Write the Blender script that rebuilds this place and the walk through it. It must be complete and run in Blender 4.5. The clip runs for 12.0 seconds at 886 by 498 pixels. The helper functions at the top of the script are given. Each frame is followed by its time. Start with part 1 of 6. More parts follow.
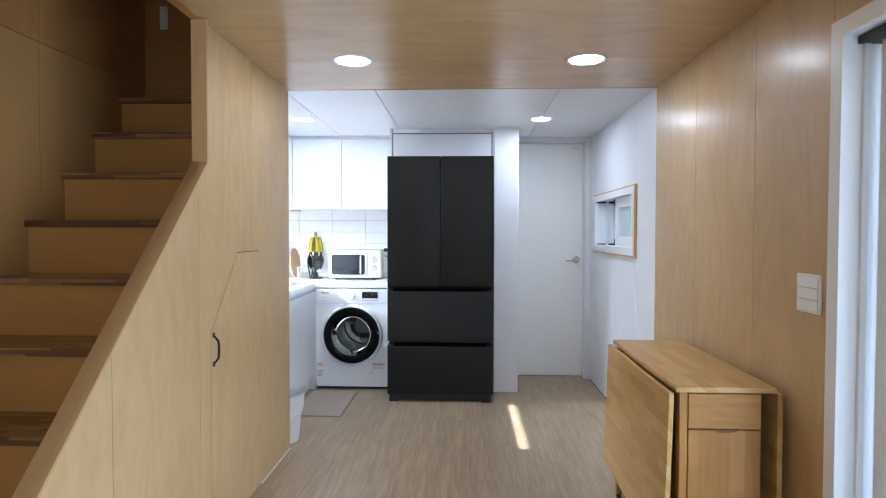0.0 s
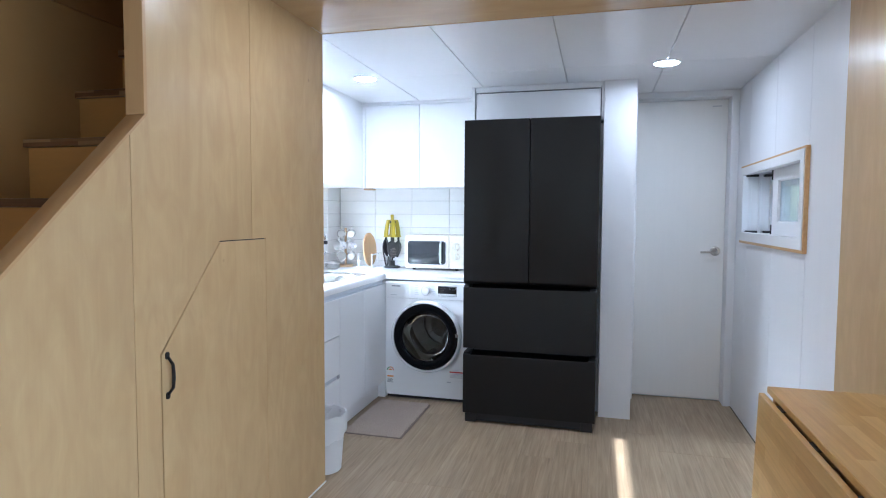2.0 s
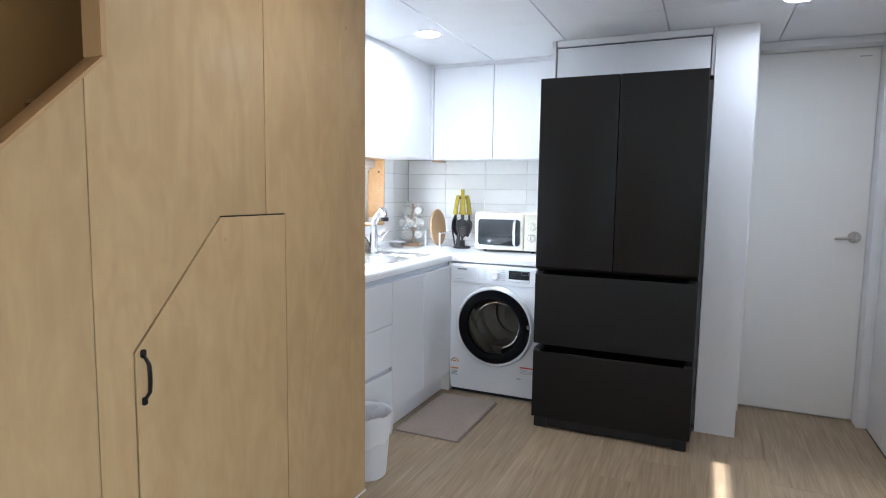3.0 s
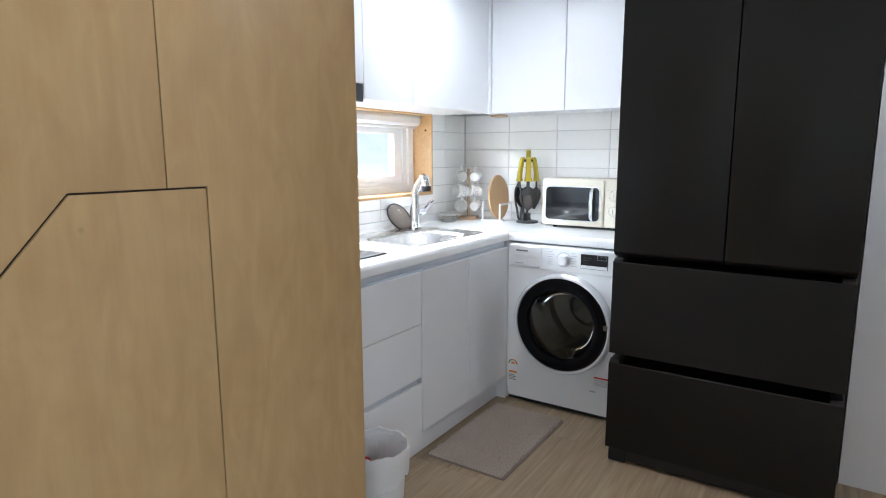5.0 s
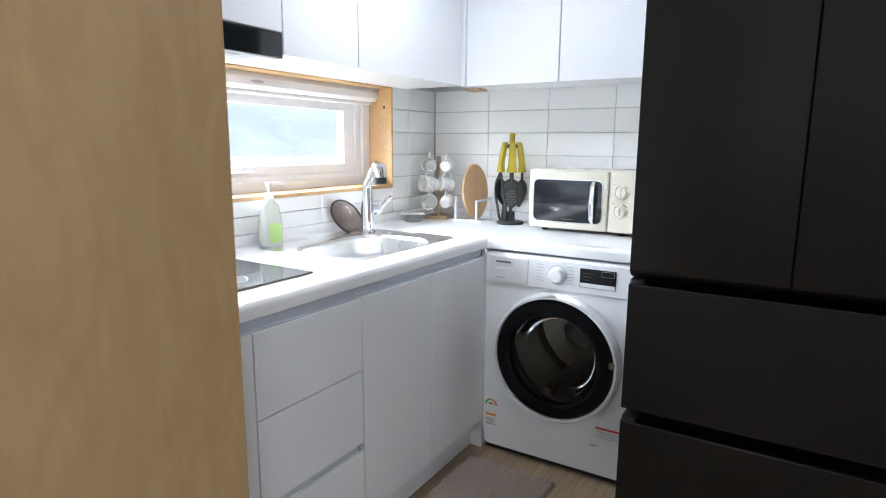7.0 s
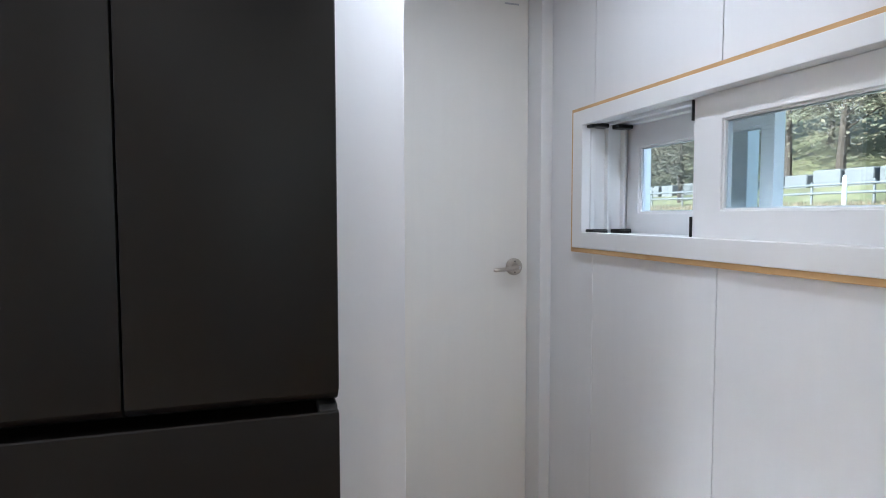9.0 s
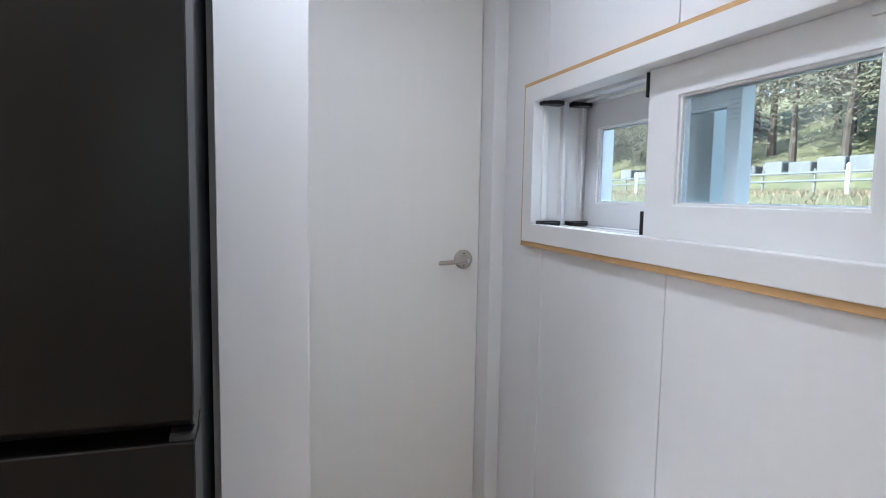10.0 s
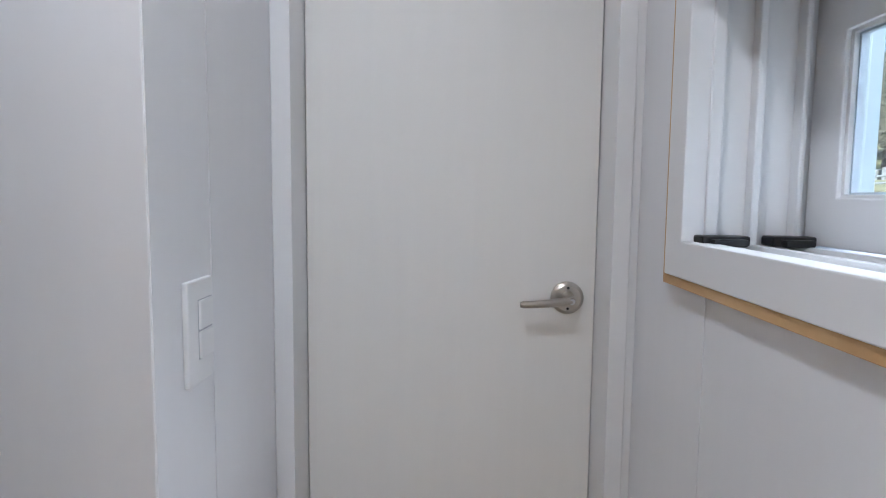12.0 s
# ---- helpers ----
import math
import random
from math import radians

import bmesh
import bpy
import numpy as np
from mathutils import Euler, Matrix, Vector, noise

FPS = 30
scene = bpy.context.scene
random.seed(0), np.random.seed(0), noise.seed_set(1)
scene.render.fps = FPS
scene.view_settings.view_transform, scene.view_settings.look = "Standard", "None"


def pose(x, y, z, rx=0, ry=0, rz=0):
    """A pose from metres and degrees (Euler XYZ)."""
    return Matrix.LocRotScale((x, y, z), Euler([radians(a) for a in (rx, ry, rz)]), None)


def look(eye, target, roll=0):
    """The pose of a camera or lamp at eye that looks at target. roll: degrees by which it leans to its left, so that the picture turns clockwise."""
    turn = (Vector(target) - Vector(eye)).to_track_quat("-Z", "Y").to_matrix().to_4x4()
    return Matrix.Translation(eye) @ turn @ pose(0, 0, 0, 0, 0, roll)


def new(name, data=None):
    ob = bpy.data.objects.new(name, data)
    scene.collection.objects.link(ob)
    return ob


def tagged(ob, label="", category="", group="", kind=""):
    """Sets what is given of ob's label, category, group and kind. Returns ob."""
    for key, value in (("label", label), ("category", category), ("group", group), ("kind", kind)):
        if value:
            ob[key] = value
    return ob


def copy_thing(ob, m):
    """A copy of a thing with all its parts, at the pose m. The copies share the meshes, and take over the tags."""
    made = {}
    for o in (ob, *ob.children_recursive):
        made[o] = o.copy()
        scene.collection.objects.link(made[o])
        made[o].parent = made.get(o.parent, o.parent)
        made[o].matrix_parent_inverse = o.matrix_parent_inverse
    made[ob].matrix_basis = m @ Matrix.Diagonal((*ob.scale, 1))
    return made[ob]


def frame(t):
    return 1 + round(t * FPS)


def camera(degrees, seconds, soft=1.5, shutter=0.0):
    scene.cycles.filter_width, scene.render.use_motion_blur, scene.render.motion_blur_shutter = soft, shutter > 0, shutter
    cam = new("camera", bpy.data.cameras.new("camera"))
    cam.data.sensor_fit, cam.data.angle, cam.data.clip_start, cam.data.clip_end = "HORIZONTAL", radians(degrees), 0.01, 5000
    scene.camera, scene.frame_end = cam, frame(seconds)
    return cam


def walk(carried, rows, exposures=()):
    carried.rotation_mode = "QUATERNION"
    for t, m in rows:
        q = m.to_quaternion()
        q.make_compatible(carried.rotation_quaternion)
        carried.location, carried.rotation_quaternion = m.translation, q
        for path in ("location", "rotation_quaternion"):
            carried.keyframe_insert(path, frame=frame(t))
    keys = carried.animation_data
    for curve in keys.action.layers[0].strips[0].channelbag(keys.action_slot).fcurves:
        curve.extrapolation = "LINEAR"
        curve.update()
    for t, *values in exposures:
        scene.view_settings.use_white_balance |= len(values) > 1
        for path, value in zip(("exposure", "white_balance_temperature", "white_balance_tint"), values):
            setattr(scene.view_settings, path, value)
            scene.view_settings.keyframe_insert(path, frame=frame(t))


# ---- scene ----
cam = camera(74.2, 12.0, soft=1.1)
PATH = [
    (0, (0.581, 0.391, 1.278), (0.508, 2.389, 1.225), 0.1),
    (0.5, (0.671, 0.629, 1.288), (0.469, 2.618, 1.243), 0.7),
    (1, (0.72, 0.856, 1.281), (0.447, 2.837, 1.21), 0.9),
    (1.5, (0.718, 1.073, 1.275), (0.413, 3.047, 1.167), 0.4),
    (2, (0.789, 1.286, 1.283), (0.282, 3.217, 1.168), 0.3),
    (2.5, (0.827, 1.517, 1.271), (0.129, 3.386, 1.126), 1.3),
    (3, (0.806, 1.753, 1.27), (-0.001, 3.572, 1.075), 0.8),
    (3.5, (0.805, 1.966, 1.268), (-0.152, 3.707, 1.033), 0.2),
    (3.7, (0.806, 2.048, 1.273), (-0.205, 3.753, 1.01), 0.3),
    (5.5, (0.634, 2.671, 1.244), (-0.49, 4.292, 0.91), 0.1),
    (6, (0.584, 2.835, 1.227), (-0.6, 4.405, 0.863), 0.4),
    (6.5, (0.492, 2.982, 1.22), (-0.67, 4.565, 0.839), 0.5),
    (7, (0.404, 3.118, 1.228), (-0.628, 4.796, 0.881), 0.4),
    (7.5, (0.454, 3.243, 1.241), (-0.296, 5.086, 1.036), -0.6),
    (7.7, (0.503, 3.302, 1.243), (-0.095, 5.204, 1.09), -1.0),
    (9.3, (0.718, 3.656, 1.247), (1.416, 5.526, 1.131), -0.2),
    (9.5, (0.784, 3.695, 1.264), (1.492, 5.559, 1.117), -0.2),
    (10, (0.913, 3.745, 1.269), (1.502, 5.647, 1.084), 1.0),
    (10.5, (1.039, 3.937, 1.253), (1.447, 5.886, 1.068), 0.8),
    (11, (1.116, 4.152, 1.247), (1.412, 6.123, 1.078), 0.4),
    (11.5, (1.225, 4.322, 1.252), (1.345, 6.308, 1.052), 0.1),
    (12, (1.328, 4.479, 1.248), (1.323, 6.471, 1.07), 0.6),
]
walk(cam, [(t, look(eye, target, roll)) for t, eye, target, roll in PATH], [(0, 2.27, 5400, 10), (1.5, 2.2, 5200, 10), (2.3, 2.12, 5250, 10), (3.2, 1.93, 5700, 10), (5.5, 1.72, 5900, 10), (7.0, 1.68, 5900, 10), (7.5, 1.8, 5700, 10), (9.5, 2.1, 5850, 11), (11, 2.03, 5750, 12), (12, 2.04, 5950, 13)])

# ---- light ----
world = bpy.data.worlds.new("world")
scene.world = world
world.use_nodes = True
wn, wl = world.node_tree.nodes, world.node_tree.links
sky = wn.new("ShaderNodeTexSky")
sky.sky_type, sky.sun_disc = "NISHITA", False
SUN_UP = radians(29.25)
sky.sun_elevation, sky.sun_rotation = SUN_UP, radians(-87)
wl.new(sky.outputs["Color"], wn["Background"].inputs["Color"])
wn["Background"].inputs["Strength"].default_value = 0.15
sun = bpy.data.lights.new("sun", "SUN")
sun.energy, sun.angle, sun.color = 5.0, radians(0.5), (1.0, 0.95, 0.88)
new("sun", sun).matrix_world = look((-8.93, 4.755, 5.0), (0, 4.3, 0))


def sky_lamp(name, eye, target, w, h, watts):
    """Adds an area lamp for skylight, in a window's opening or outside it."""
    lamp = bpy.data.lights.new(name, "AREA")
    lamp.shape, lamp.size, lamp.size_y, lamp.energy, lamp.color = "RECTANGLE", w, h, watts, (0.86, 0.93, 1.0)
    ob = new(name, lamp)
    ob.matrix_world = look(eye, target)
    return ob


sky_lamp("sky_lamp_terrace", (1.98, 1.15, 1.0), (0, 1.15, 0.9), 1.6, 1.7, 9.0)
# fill lamp at an added, unseen window in the south wall
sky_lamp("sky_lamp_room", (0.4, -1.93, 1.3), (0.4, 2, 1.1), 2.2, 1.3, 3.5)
# unseen lamps added outside, above the view, to boost skylight indoors
sky_lamp("sky_lamp_kitchen", (-2.2, 4.57, 1.76), (-0.9, 4.57, 0.95), 1.8, 0.5, 50.0)
sky_lamp("sky_lamp_side", (2.6, 5.35, 1.92), (1.3, 5.1, 1.2), 0.9, 0.36, 6.0)
LED, LED_HALL, LED_LOFT = 61.0, 38.0, 15.0

# ---- materials ----


def material(name, color, rough=0.5, metal=0.0, **more):
    """A principled surface. vary: depth of large stains; fine: depth of fine grain; stretch: grain's scale by axis; bump: relief;
    shade: a second colour that the grain runs to; own: how far pieces differ; coat, trans, ior, emit, sheen."""
    m = bpy.data.materials.new(name)
    m.use_nodes = True
    n, l = m.node_tree.nodes, m.node_tree.links
    b = n["Principled BSDF"]
    b.inputs["Base Color"].default_value = (*color, 1)
    b.inputs["Roughness"].default_value, b.inputs["Metallic"].default_value = rough, metal
    b.inputs["Coat Weight"].default_value = more.get("coat", 0.0)
    b.inputs["Coat Roughness"].default_value = more.get("coat_rough", 0.12)
    b.inputs["Transmission Weight"].default_value = more.get("trans", 0.0)
    b.inputs["IOR"].default_value = more.get("ior", 1.45)
    b.inputs["Specular IOR Level"].default_value = more.get("spec", 0.5)
    if "emit" in more:
        b.inputs["Emission Color"].default_value = (*more.get("glow", (1, 1, 1)), 1)
        b.inputs["Emission Strength"].default_value = more["emit"]
    vary, fine, bump, own = (more.get(k, 0.0) for k in ("vary", "fine", "bump", "own"))
    if not (vary or fine or bump or own):
        return m
    where = n.new("ShaderNodeNewGeometry").outputs["Position"]
    info = n.new("ShaderNodeObjectInfo")
    if own:
        shift = n.new("ShaderNodeVectorMath")
        shift.operation = "MULTIPLY_ADD"
        l.new(info.outputs["Random"], shift.inputs[0])
        shift.inputs[1].default_value = (7.3, 5.1, 9.7)
        l.new(where, shift.inputs[2])
        where = shift.outputs[0]

    def noise_at(scale, detail, warp=0.0):
        mapping = n.new("ShaderNodeMapping")
        mapping.inputs["Scale"].default_value = scale
        l.new(where, mapping.inputs["Vector"])
        tex = n.new("ShaderNodeTexNoise")
        tex.inputs["Scale"].default_value, tex.inputs["Detail"].default_value = 1.0, detail
        tex.inputs["Distortion"].default_value = warp
        l.new(mapping.outputs[0], tex.inputs["Vector"])
        return tex.outputs["Fac"]

    def ramp(fac, lo, hi):
        r = n.new("ShaderNodeMapRange")
        r.inputs["From Min"].default_value, r.inputs["From Max"].default_value = 0.25, 0.75
        r.inputs["To Min"].default_value, r.inputs["To Max"].default_value = lo, hi
        l.new(fac, r.inputs["Value"])
        return r.outputs[0]

    def mix(kind, a, bb, fac):
        x = n.new("ShaderNodeMix")
        x.data_type, x.blend_type = "RGBA", kind
        for sock, v in ((x.inputs["Factor"], fac), (x.inputs["A"], a), (x.inputs["B"], bb)):
            if isinstance(v, (tuple, float, int)):
                sock.default_value = v
            else:
                l.new(v, sock)
        return x.outputs["Result"]

    s = Vector(more.get("stretch", (40, 40, 40)))
    big = noise_at(more.get("blot", (1.6, 1.6, 1.6)), 4, 0.6)
    small = noise_at(s, 6, more.get("warp", 0.4))
    out = (*color, 1)
    if fine:
        out = mix("MIX", out, (*more.get("shade", tuple(c * 0.6 for c in color)), 1), ramp(small, 0.0, fine))
    if more.get("fibre"):
        out = mix("MULTIPLY", out, (0.45, 0.36, 0.28, 1), ramp(noise_at(more["run"], 3, 0.2), 0.0, more["fibre"] * 2))
    if more.get("flame"):
        wave = n.new("ShaderNodeMath")
        wave.operation = "MULTIPLY"
        wave.inputs[1].default_value = 52.0
        l.new(noise_at(more["flame"], 1.6, 0.35), wave.inputs[0])
        line = n.new("ShaderNodeMath")
        line.operation = "SINE"
        l.new(wave.outputs[0], line.inputs[0])
        crest = n.new("ShaderNodeMapRange")
        crest.inputs["From Min"].default_value, crest.inputs["From Max"].default_value = -0.2, 1.0
        l.new(line.outputs[0], crest.inputs["Value"])
        patch = n.new("ShaderNodeMath")
        patch.operation = "MULTIPLY"
        l.new(crest.outputs[0], patch.inputs[0])
        l.new(ramp(noise_at((1.3, 1.3, 1.0), 2, 0.3), 0.03, 0.40), patch.inputs[1])
        out = mix("MIX", out, (*more.get("shade"), 1), patch.outputs[0])
    if more.get("knots"):
        spots = n.new("ShaderNodeTexVoronoi")
        spots.inputs["Scale"].default_value = 3.1
        l.new(where, spots.inputs["Vector"])
        dot = n.new("ShaderNodeMapRange")
        dot.inputs["From Min"].default_value, dot.inputs["From Max"].default_value = 0.012, 0.032
        dot.inputs["To Min"].default_value, dot.inputs["To Max"].default_value = 0.7, 0.0
        l.new(spots.outputs["Distance"], dot.inputs["Value"])
        out = mix("MIX", out, (0.23, 0.13, 0.065, 1), dot.outputs[0])
    if vary:
        hsv = n.new("ShaderNodeHueSaturation")
        if isinstance(out, tuple):
            hsv.inputs["Color"].default_value = out
        else:
            l.new(out, hsv.inputs["Color"])
        l.new(ramp(big, 1 - vary, 1 + vary), hsv.inputs["Value"])
        out = hsv.outputs[0]
    if own:
        hsv = n.new("ShaderNodeHueSaturation")
        l.new(out, hsv.inputs["Color"]) if not isinstance(out, tuple) else None
        if isinstance(out, tuple):
            hsv.inputs["Color"].default_value = out
        r = n.new("ShaderNodeMapRange")
        r.inputs["To Min"].default_value, r.inputs["To Max"].default_value = 1 - own, 1 + own
        l.new(info.outputs["Random"], r.inputs["Value"])
        l.new(r.outputs[0], hsv.inputs["Value"])
        out = hsv.outputs[0]
    if not isinstance(out, tuple):
        l.new(out, b.inputs["Base Color"])
    uneven = more.get("uneven", 0.02)
    l.new(ramp(big, rough * (1 - uneven), rough * (1 + uneven)), b.inputs["Roughness"])
    if bump:
        bp = n.new("ShaderNodeBump")
        bp.inputs["Strength"].default_value, bp.inputs["Distance"].default_value = 1.0, bump
        l.new(small, bp.inputs["Height"])
        l.new(bp.outputs[0], b.inputs["Normal"])
    return m


def blocks(name, tones, size, rough=0.4, axis="y", coat=0.0):
    """Finger-jointed hardwood: staves of uneven tone, size = (stave width, stave length), running along axis, with fine grain."""
    m = material(name, tones[0], rough, coat=coat, spec=0.3, vary=0.08, fine=0.65, shade=tuple(0.45 * c for c in tones[1]), own=0.04, bump=0.00006,
                 flame={"y": (14, 1.6, 14), "x": (1.6, 14, 14), "z": (14, 14, 1.6)}[axis],
                 stretch={"y": (90, 3.5, 90), "x": (3.5, 90, 90), "z": (90, 90, 3.5)}[axis], warp=1.2)
    n, l = m.node_tree.nodes, m.node_tree.links
    b = n["Principled BSDF"]
    grain = b.inputs["Base Color"].links[0].from_socket
    sep = n.new("ShaderNodeSeparateXYZ")
    l.new(n.new("ShaderNodeNewGeometry").outputs["Position"], sep.inputs[0])
    along = sep.outputs["XYZ".index(axis.upper())]
    others = [sep.outputs[i] for i in range(3) if "xyz"[i] != axis]

    def op(kind, a, bb):
        x = n.new("ShaderNodeMath")
        x.operation = kind
        for sock, v in zip(x.inputs, (a, bb)):
            if isinstance(v, (int, float)):
                sock.default_value = v
            else:
                l.new(v, sock)
        return x.outputs[0]

    lane = op("FLOOR", op("DIVIDE", op("ADD", others[0], others[1]), size[0]), 0)
    stave = op("FLOOR", op("ADD", op("DIVIDE", along, size[1]), op("MULTIPLY", lane, 0.37)), 0)
    both = n.new("ShaderNodeCombineXYZ")
    l.new(lane, both.inputs[0])
    l.new(stave, both.inputs[1])
    rnd = n.new("ShaderNodeTexWhiteNoise")
    l.new(both.outputs[0], rnd.inputs["Vector"])
    cr = n.new("ShaderNodeValToRGB")
    cr.color_ramp.interpolation = "LINEAR"
    cr.color_ramp.elements[0].color, cr.color_ramp.elements[1].color = (*tones[0], 1), (*tones[-1], 1)
    for i, t in enumerate(tones[1:-1]):
        cr.color_ramp.elements.new((i + 1) / (len(tones) - 1)).color = (*t, 1)
    l.new(rnd.outputs["Value"], cr.inputs["Fac"])
    x = n.new("ShaderNodeMix")
    x.data_type, x.blend_type = "RGBA", "MIX"
    x.inputs["Factor"].default_value = 0.42
    l.new(cr.outputs[0], x.inputs["A"])
    l.new(grain, x.inputs["B"])
    l.new(x.outputs["Result"], b.inputs["Base Color"])
    return m


BIRCH = dict(vary=0.06, fine=0.55, shade=(0.43, 0.275, 0.125), own=0.03, bump=0.00003, warp=1.8, uneven=0.10, fibre=0.035, knots=True)
PLY_Z = material("birch_plywood_upright", (0.565, 0.398, 0.198), 0.38, coat=0.22, coat_rough=0.22, flame=(3.4, 3.4, 1.05), stretch=(11, 11, 4.0), blot=(2.4, 2.4, 1.4), run=(150, 150, 3.0), **BIRCH)
# ceiling birch is lightened for the light it reflects from the floor
PLY_Y = material("birch_plywood_ceiling_lit", (0.61, 0.435, 0.222), 0.22, run=(2.0, 110, 110), stretch=(1.5, 5.5, 5.5), blot=(1.0, 2.2, 2.2), **BIRCH)
PLY_EDGE = material("solid_birch_trim", (0.49, 0.31, 0.14), 0.42, stretch=(30, 4, 4), vary=0.05, fine=0.5, shade=(0.38, 0.215, 0.088), bump=0.00005)
PINE = material("pine_trim", (0.62, 0.40, 0.19), 0.45, stretch=(60, 5, 30), vary=0.08, fine=0.6, shade=(0.44, 0.23, 0.08), warp=1.5)
# stairwell's warm bounce and shade are put into the next three colours
RISER = material("bounce_tinted_riser", (0.56, 0.275, 0.070), 0.42, stretch=(4, 30, 30), vary=0.06, fine=0.5, shade=(0.44, 0.225, 0.07), bump=0.00004)
SHADE_PLY = material("stairwell_shade_plywood", (0.42, 0.21, 0.064), 0.40, stretch=(9, 9, 5), vary=0.07, fine=0.5, shade=(0.32, 0.15, 0.042), bump=0.00003, flame=(3.0, 3.0, 1.25))
STAIR_PLY = material("shaded_stair_plywood", (0.44, 0.235, 0.075), 0.40, stretch=(9, 9, 5), vary=0.06, fine=0.5, shade=(0.40, 0.235, 0.09), bump=0.00003, flame=(3.0, 3.0, 1.25), knots=True)
BLOCK_GREY = material("weathered_concrete", (0.13, 0.135, 0.135), 0.9, vary=0.15, fine=0.4, stretch=(6, 6, 6), own=0.1)
TREAD = blocks("acacia_tread", [(0.22, 0.10, 0.038), (0.07, 0.030, 0.012), (0.58, 0.35, 0.155), (0.11, 0.045, 0.018)], (0.015, 0.33), 0.28, "x", 0.5)
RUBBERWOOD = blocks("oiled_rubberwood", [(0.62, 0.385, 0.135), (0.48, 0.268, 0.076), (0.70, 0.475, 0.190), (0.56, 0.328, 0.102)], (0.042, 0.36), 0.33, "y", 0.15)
# upright and cross-grain copies are shaded and warmed against the bluish lamp light
RUBBERWOOD_UP = blocks("oiled_rubberwood_upright_shaded", [(0.47, 0.24, 0.066), (0.34, 0.155, 0.038), (0.56, 0.315, 0.100)], (0.05, 0.8), 0.4, "z", 0.0)
SHADOW_WOOD = material("notch_shade_brown", (0.17, 0.075, 0.022), 0.6, fine=0.4, stretch=(4, 60, 60))
RUBBERWOOD_X = blocks("oiled_rubberwood_across_shaded", [(0.48, 0.245, 0.070), (0.33, 0.150, 0.038)], (0.12, 0.9), 0.4, "x", 0.0)
OAK_VINYL = material("pale_oak_vinyl", (0.42, 0.322, 0.208), 0.42, stretch=(75, 3.2, 75), blot=(6, 1.3, 6), vary=0.10, fine=0.9,
                     shade=(0.225, 0.155, 0.090), own=0.045, bump=0.00008, warp=0.8)
GROOVE = material("dark_joint", (0.06, 0.045, 0.03), 0.8)
WHITE_PANEL = material("white_laminate_wall", (0.785, 0.785, 0.80), 0.38, vary=0.015, fine=0.05, stretch=(30, 30, 2.0), bump=0.00003, own=0.008)
WHITE_CEILING = material("white_laminate_ceiling", (0.79, 0.795, 0.81), 0.30, vary=0.015, fine=0.04, stretch=(20, 20, 20), bump=0.00004)
WHITE_DOOR = material("white_foil_door", (0.82, 0.80, 0.765), 0.42, vary=0.012, fine=0.05, stretch=(40, 40, 2), bump=0.00003)
WHITE_GLOSS = material("white_lacquer_front", (0.83, 0.835, 0.85), 0.36, own=0.008)
WHITE_PVC = material("white_pvc", (0.78, 0.78, 0.785), 0.34)
WHITE_PLASTIC = material("white_plastic", (0.80, 0.80, 0.80), 0.32, vary=0.015)
WHITE_STONE = material("white_solid_surface", (0.86, 0.86, 0.855), 0.18, vary=0.015, fine=0.06, stretch=(260, 260, 260))
WHITE_ENAMEL = material("white_enamel", (0.84, 0.845, 0.85), 0.26)
TILE = material("white_glazed_tile", (0.88, 0.875, 0.85), 0.13, vary=0.02, own=0.03, bump=0.0002, stretch=(7, 7, 7))
GROUT = material("grey_grout", (0.56, 0.555, 0.54), 0.9, fine=0.3, stretch=(200, 200, 200))
ALU = material("anodised_aluminium", (0.60, 0.635, 0.69), 0.45, 0.25, vary=0.03, fine=0.1, stretch=(200, 4, 200))
STEEL = material("brushed_steel", (0.76, 0.75, 0.73), 0.27, 1.0, vary=0.06, fine=0.2, stretch=(4, 160, 4))
CHROME = material("chrome", (0.82, 0.83, 0.85), 0.06, 1.0)
NICKEL = material("satin_nickel", (0.50, 0.465, 0.42), 0.36, 1.0, vary=0.04)
CHARCOAL = material("charcoal_satin_steel", (0.0055, 0.0044, 0.0039), 0.41, 0.0, spec=0.39, vary=0.05, fine=0.15, stretch=(300, 300, 300), bump=0.00001)
CHARCOAL_SIDE = material("charcoal_painted_side", (0.008, 0.011, 0.013), 0.42, spec=0.15, vary=0.05)
EDGE_GREY = material("grey_door_edge", (0.012, 0.0145, 0.017), 0.4, vary=0.05)
BLACK = material("black_plastic", (0.012, 0.012, 0.013), 0.42, vary=0.1)
BLACK_IRON = material("black_iron", (0.014, 0.013, 0.013), 0.38, 0.4)
BLACK_GLASS = material("black_glass", (0.006, 0.007, 0.009), 0.05, coat=0.6)
DRUM = material("dark_steel_drum", (0.36, 0.33, 0.29), 0.34, 0.85, fine=0.5, stretch=(30, 30, 30))
LID_GLASS = material("brown_glass", (0.42, 0.36, 0.32), 0.05, trans=0.9, ior=1.4)
SMOKED = material("smoked_glass", (0.66, 0.65, 0.62), 0.05, trans=1.0, ior=1.14)
RUBBER = material("dark_grey_rubber", (0.03, 0.03, 0.032), 0.5, vary=0.05)
BLACK_RING = material("black_gloss_plastic", (0.004, 0.004, 0.005), 0.14, spec=0.22)
LATCH = material("brown_grey_plastic", (0.17, 0.145, 0.125), 0.45)
GLASS = material("window_glass", (0.95, 0.98, 0.97), 0.0, trans=1.0, ior=1.45)
TINT_GLASS = material("green_tinted_glass", (0.89, 0.95, 0.96), 0.0, trans=1.0, ior=1.45)
OVEN_GLASS = material("dark_oven_glass", (0.016, 0.018, 0.021), 0.06, coat=0.5)
CREAM = material("cream_enamel", (0.78, 0.725, 0.60), 0.22, vary=0.015)
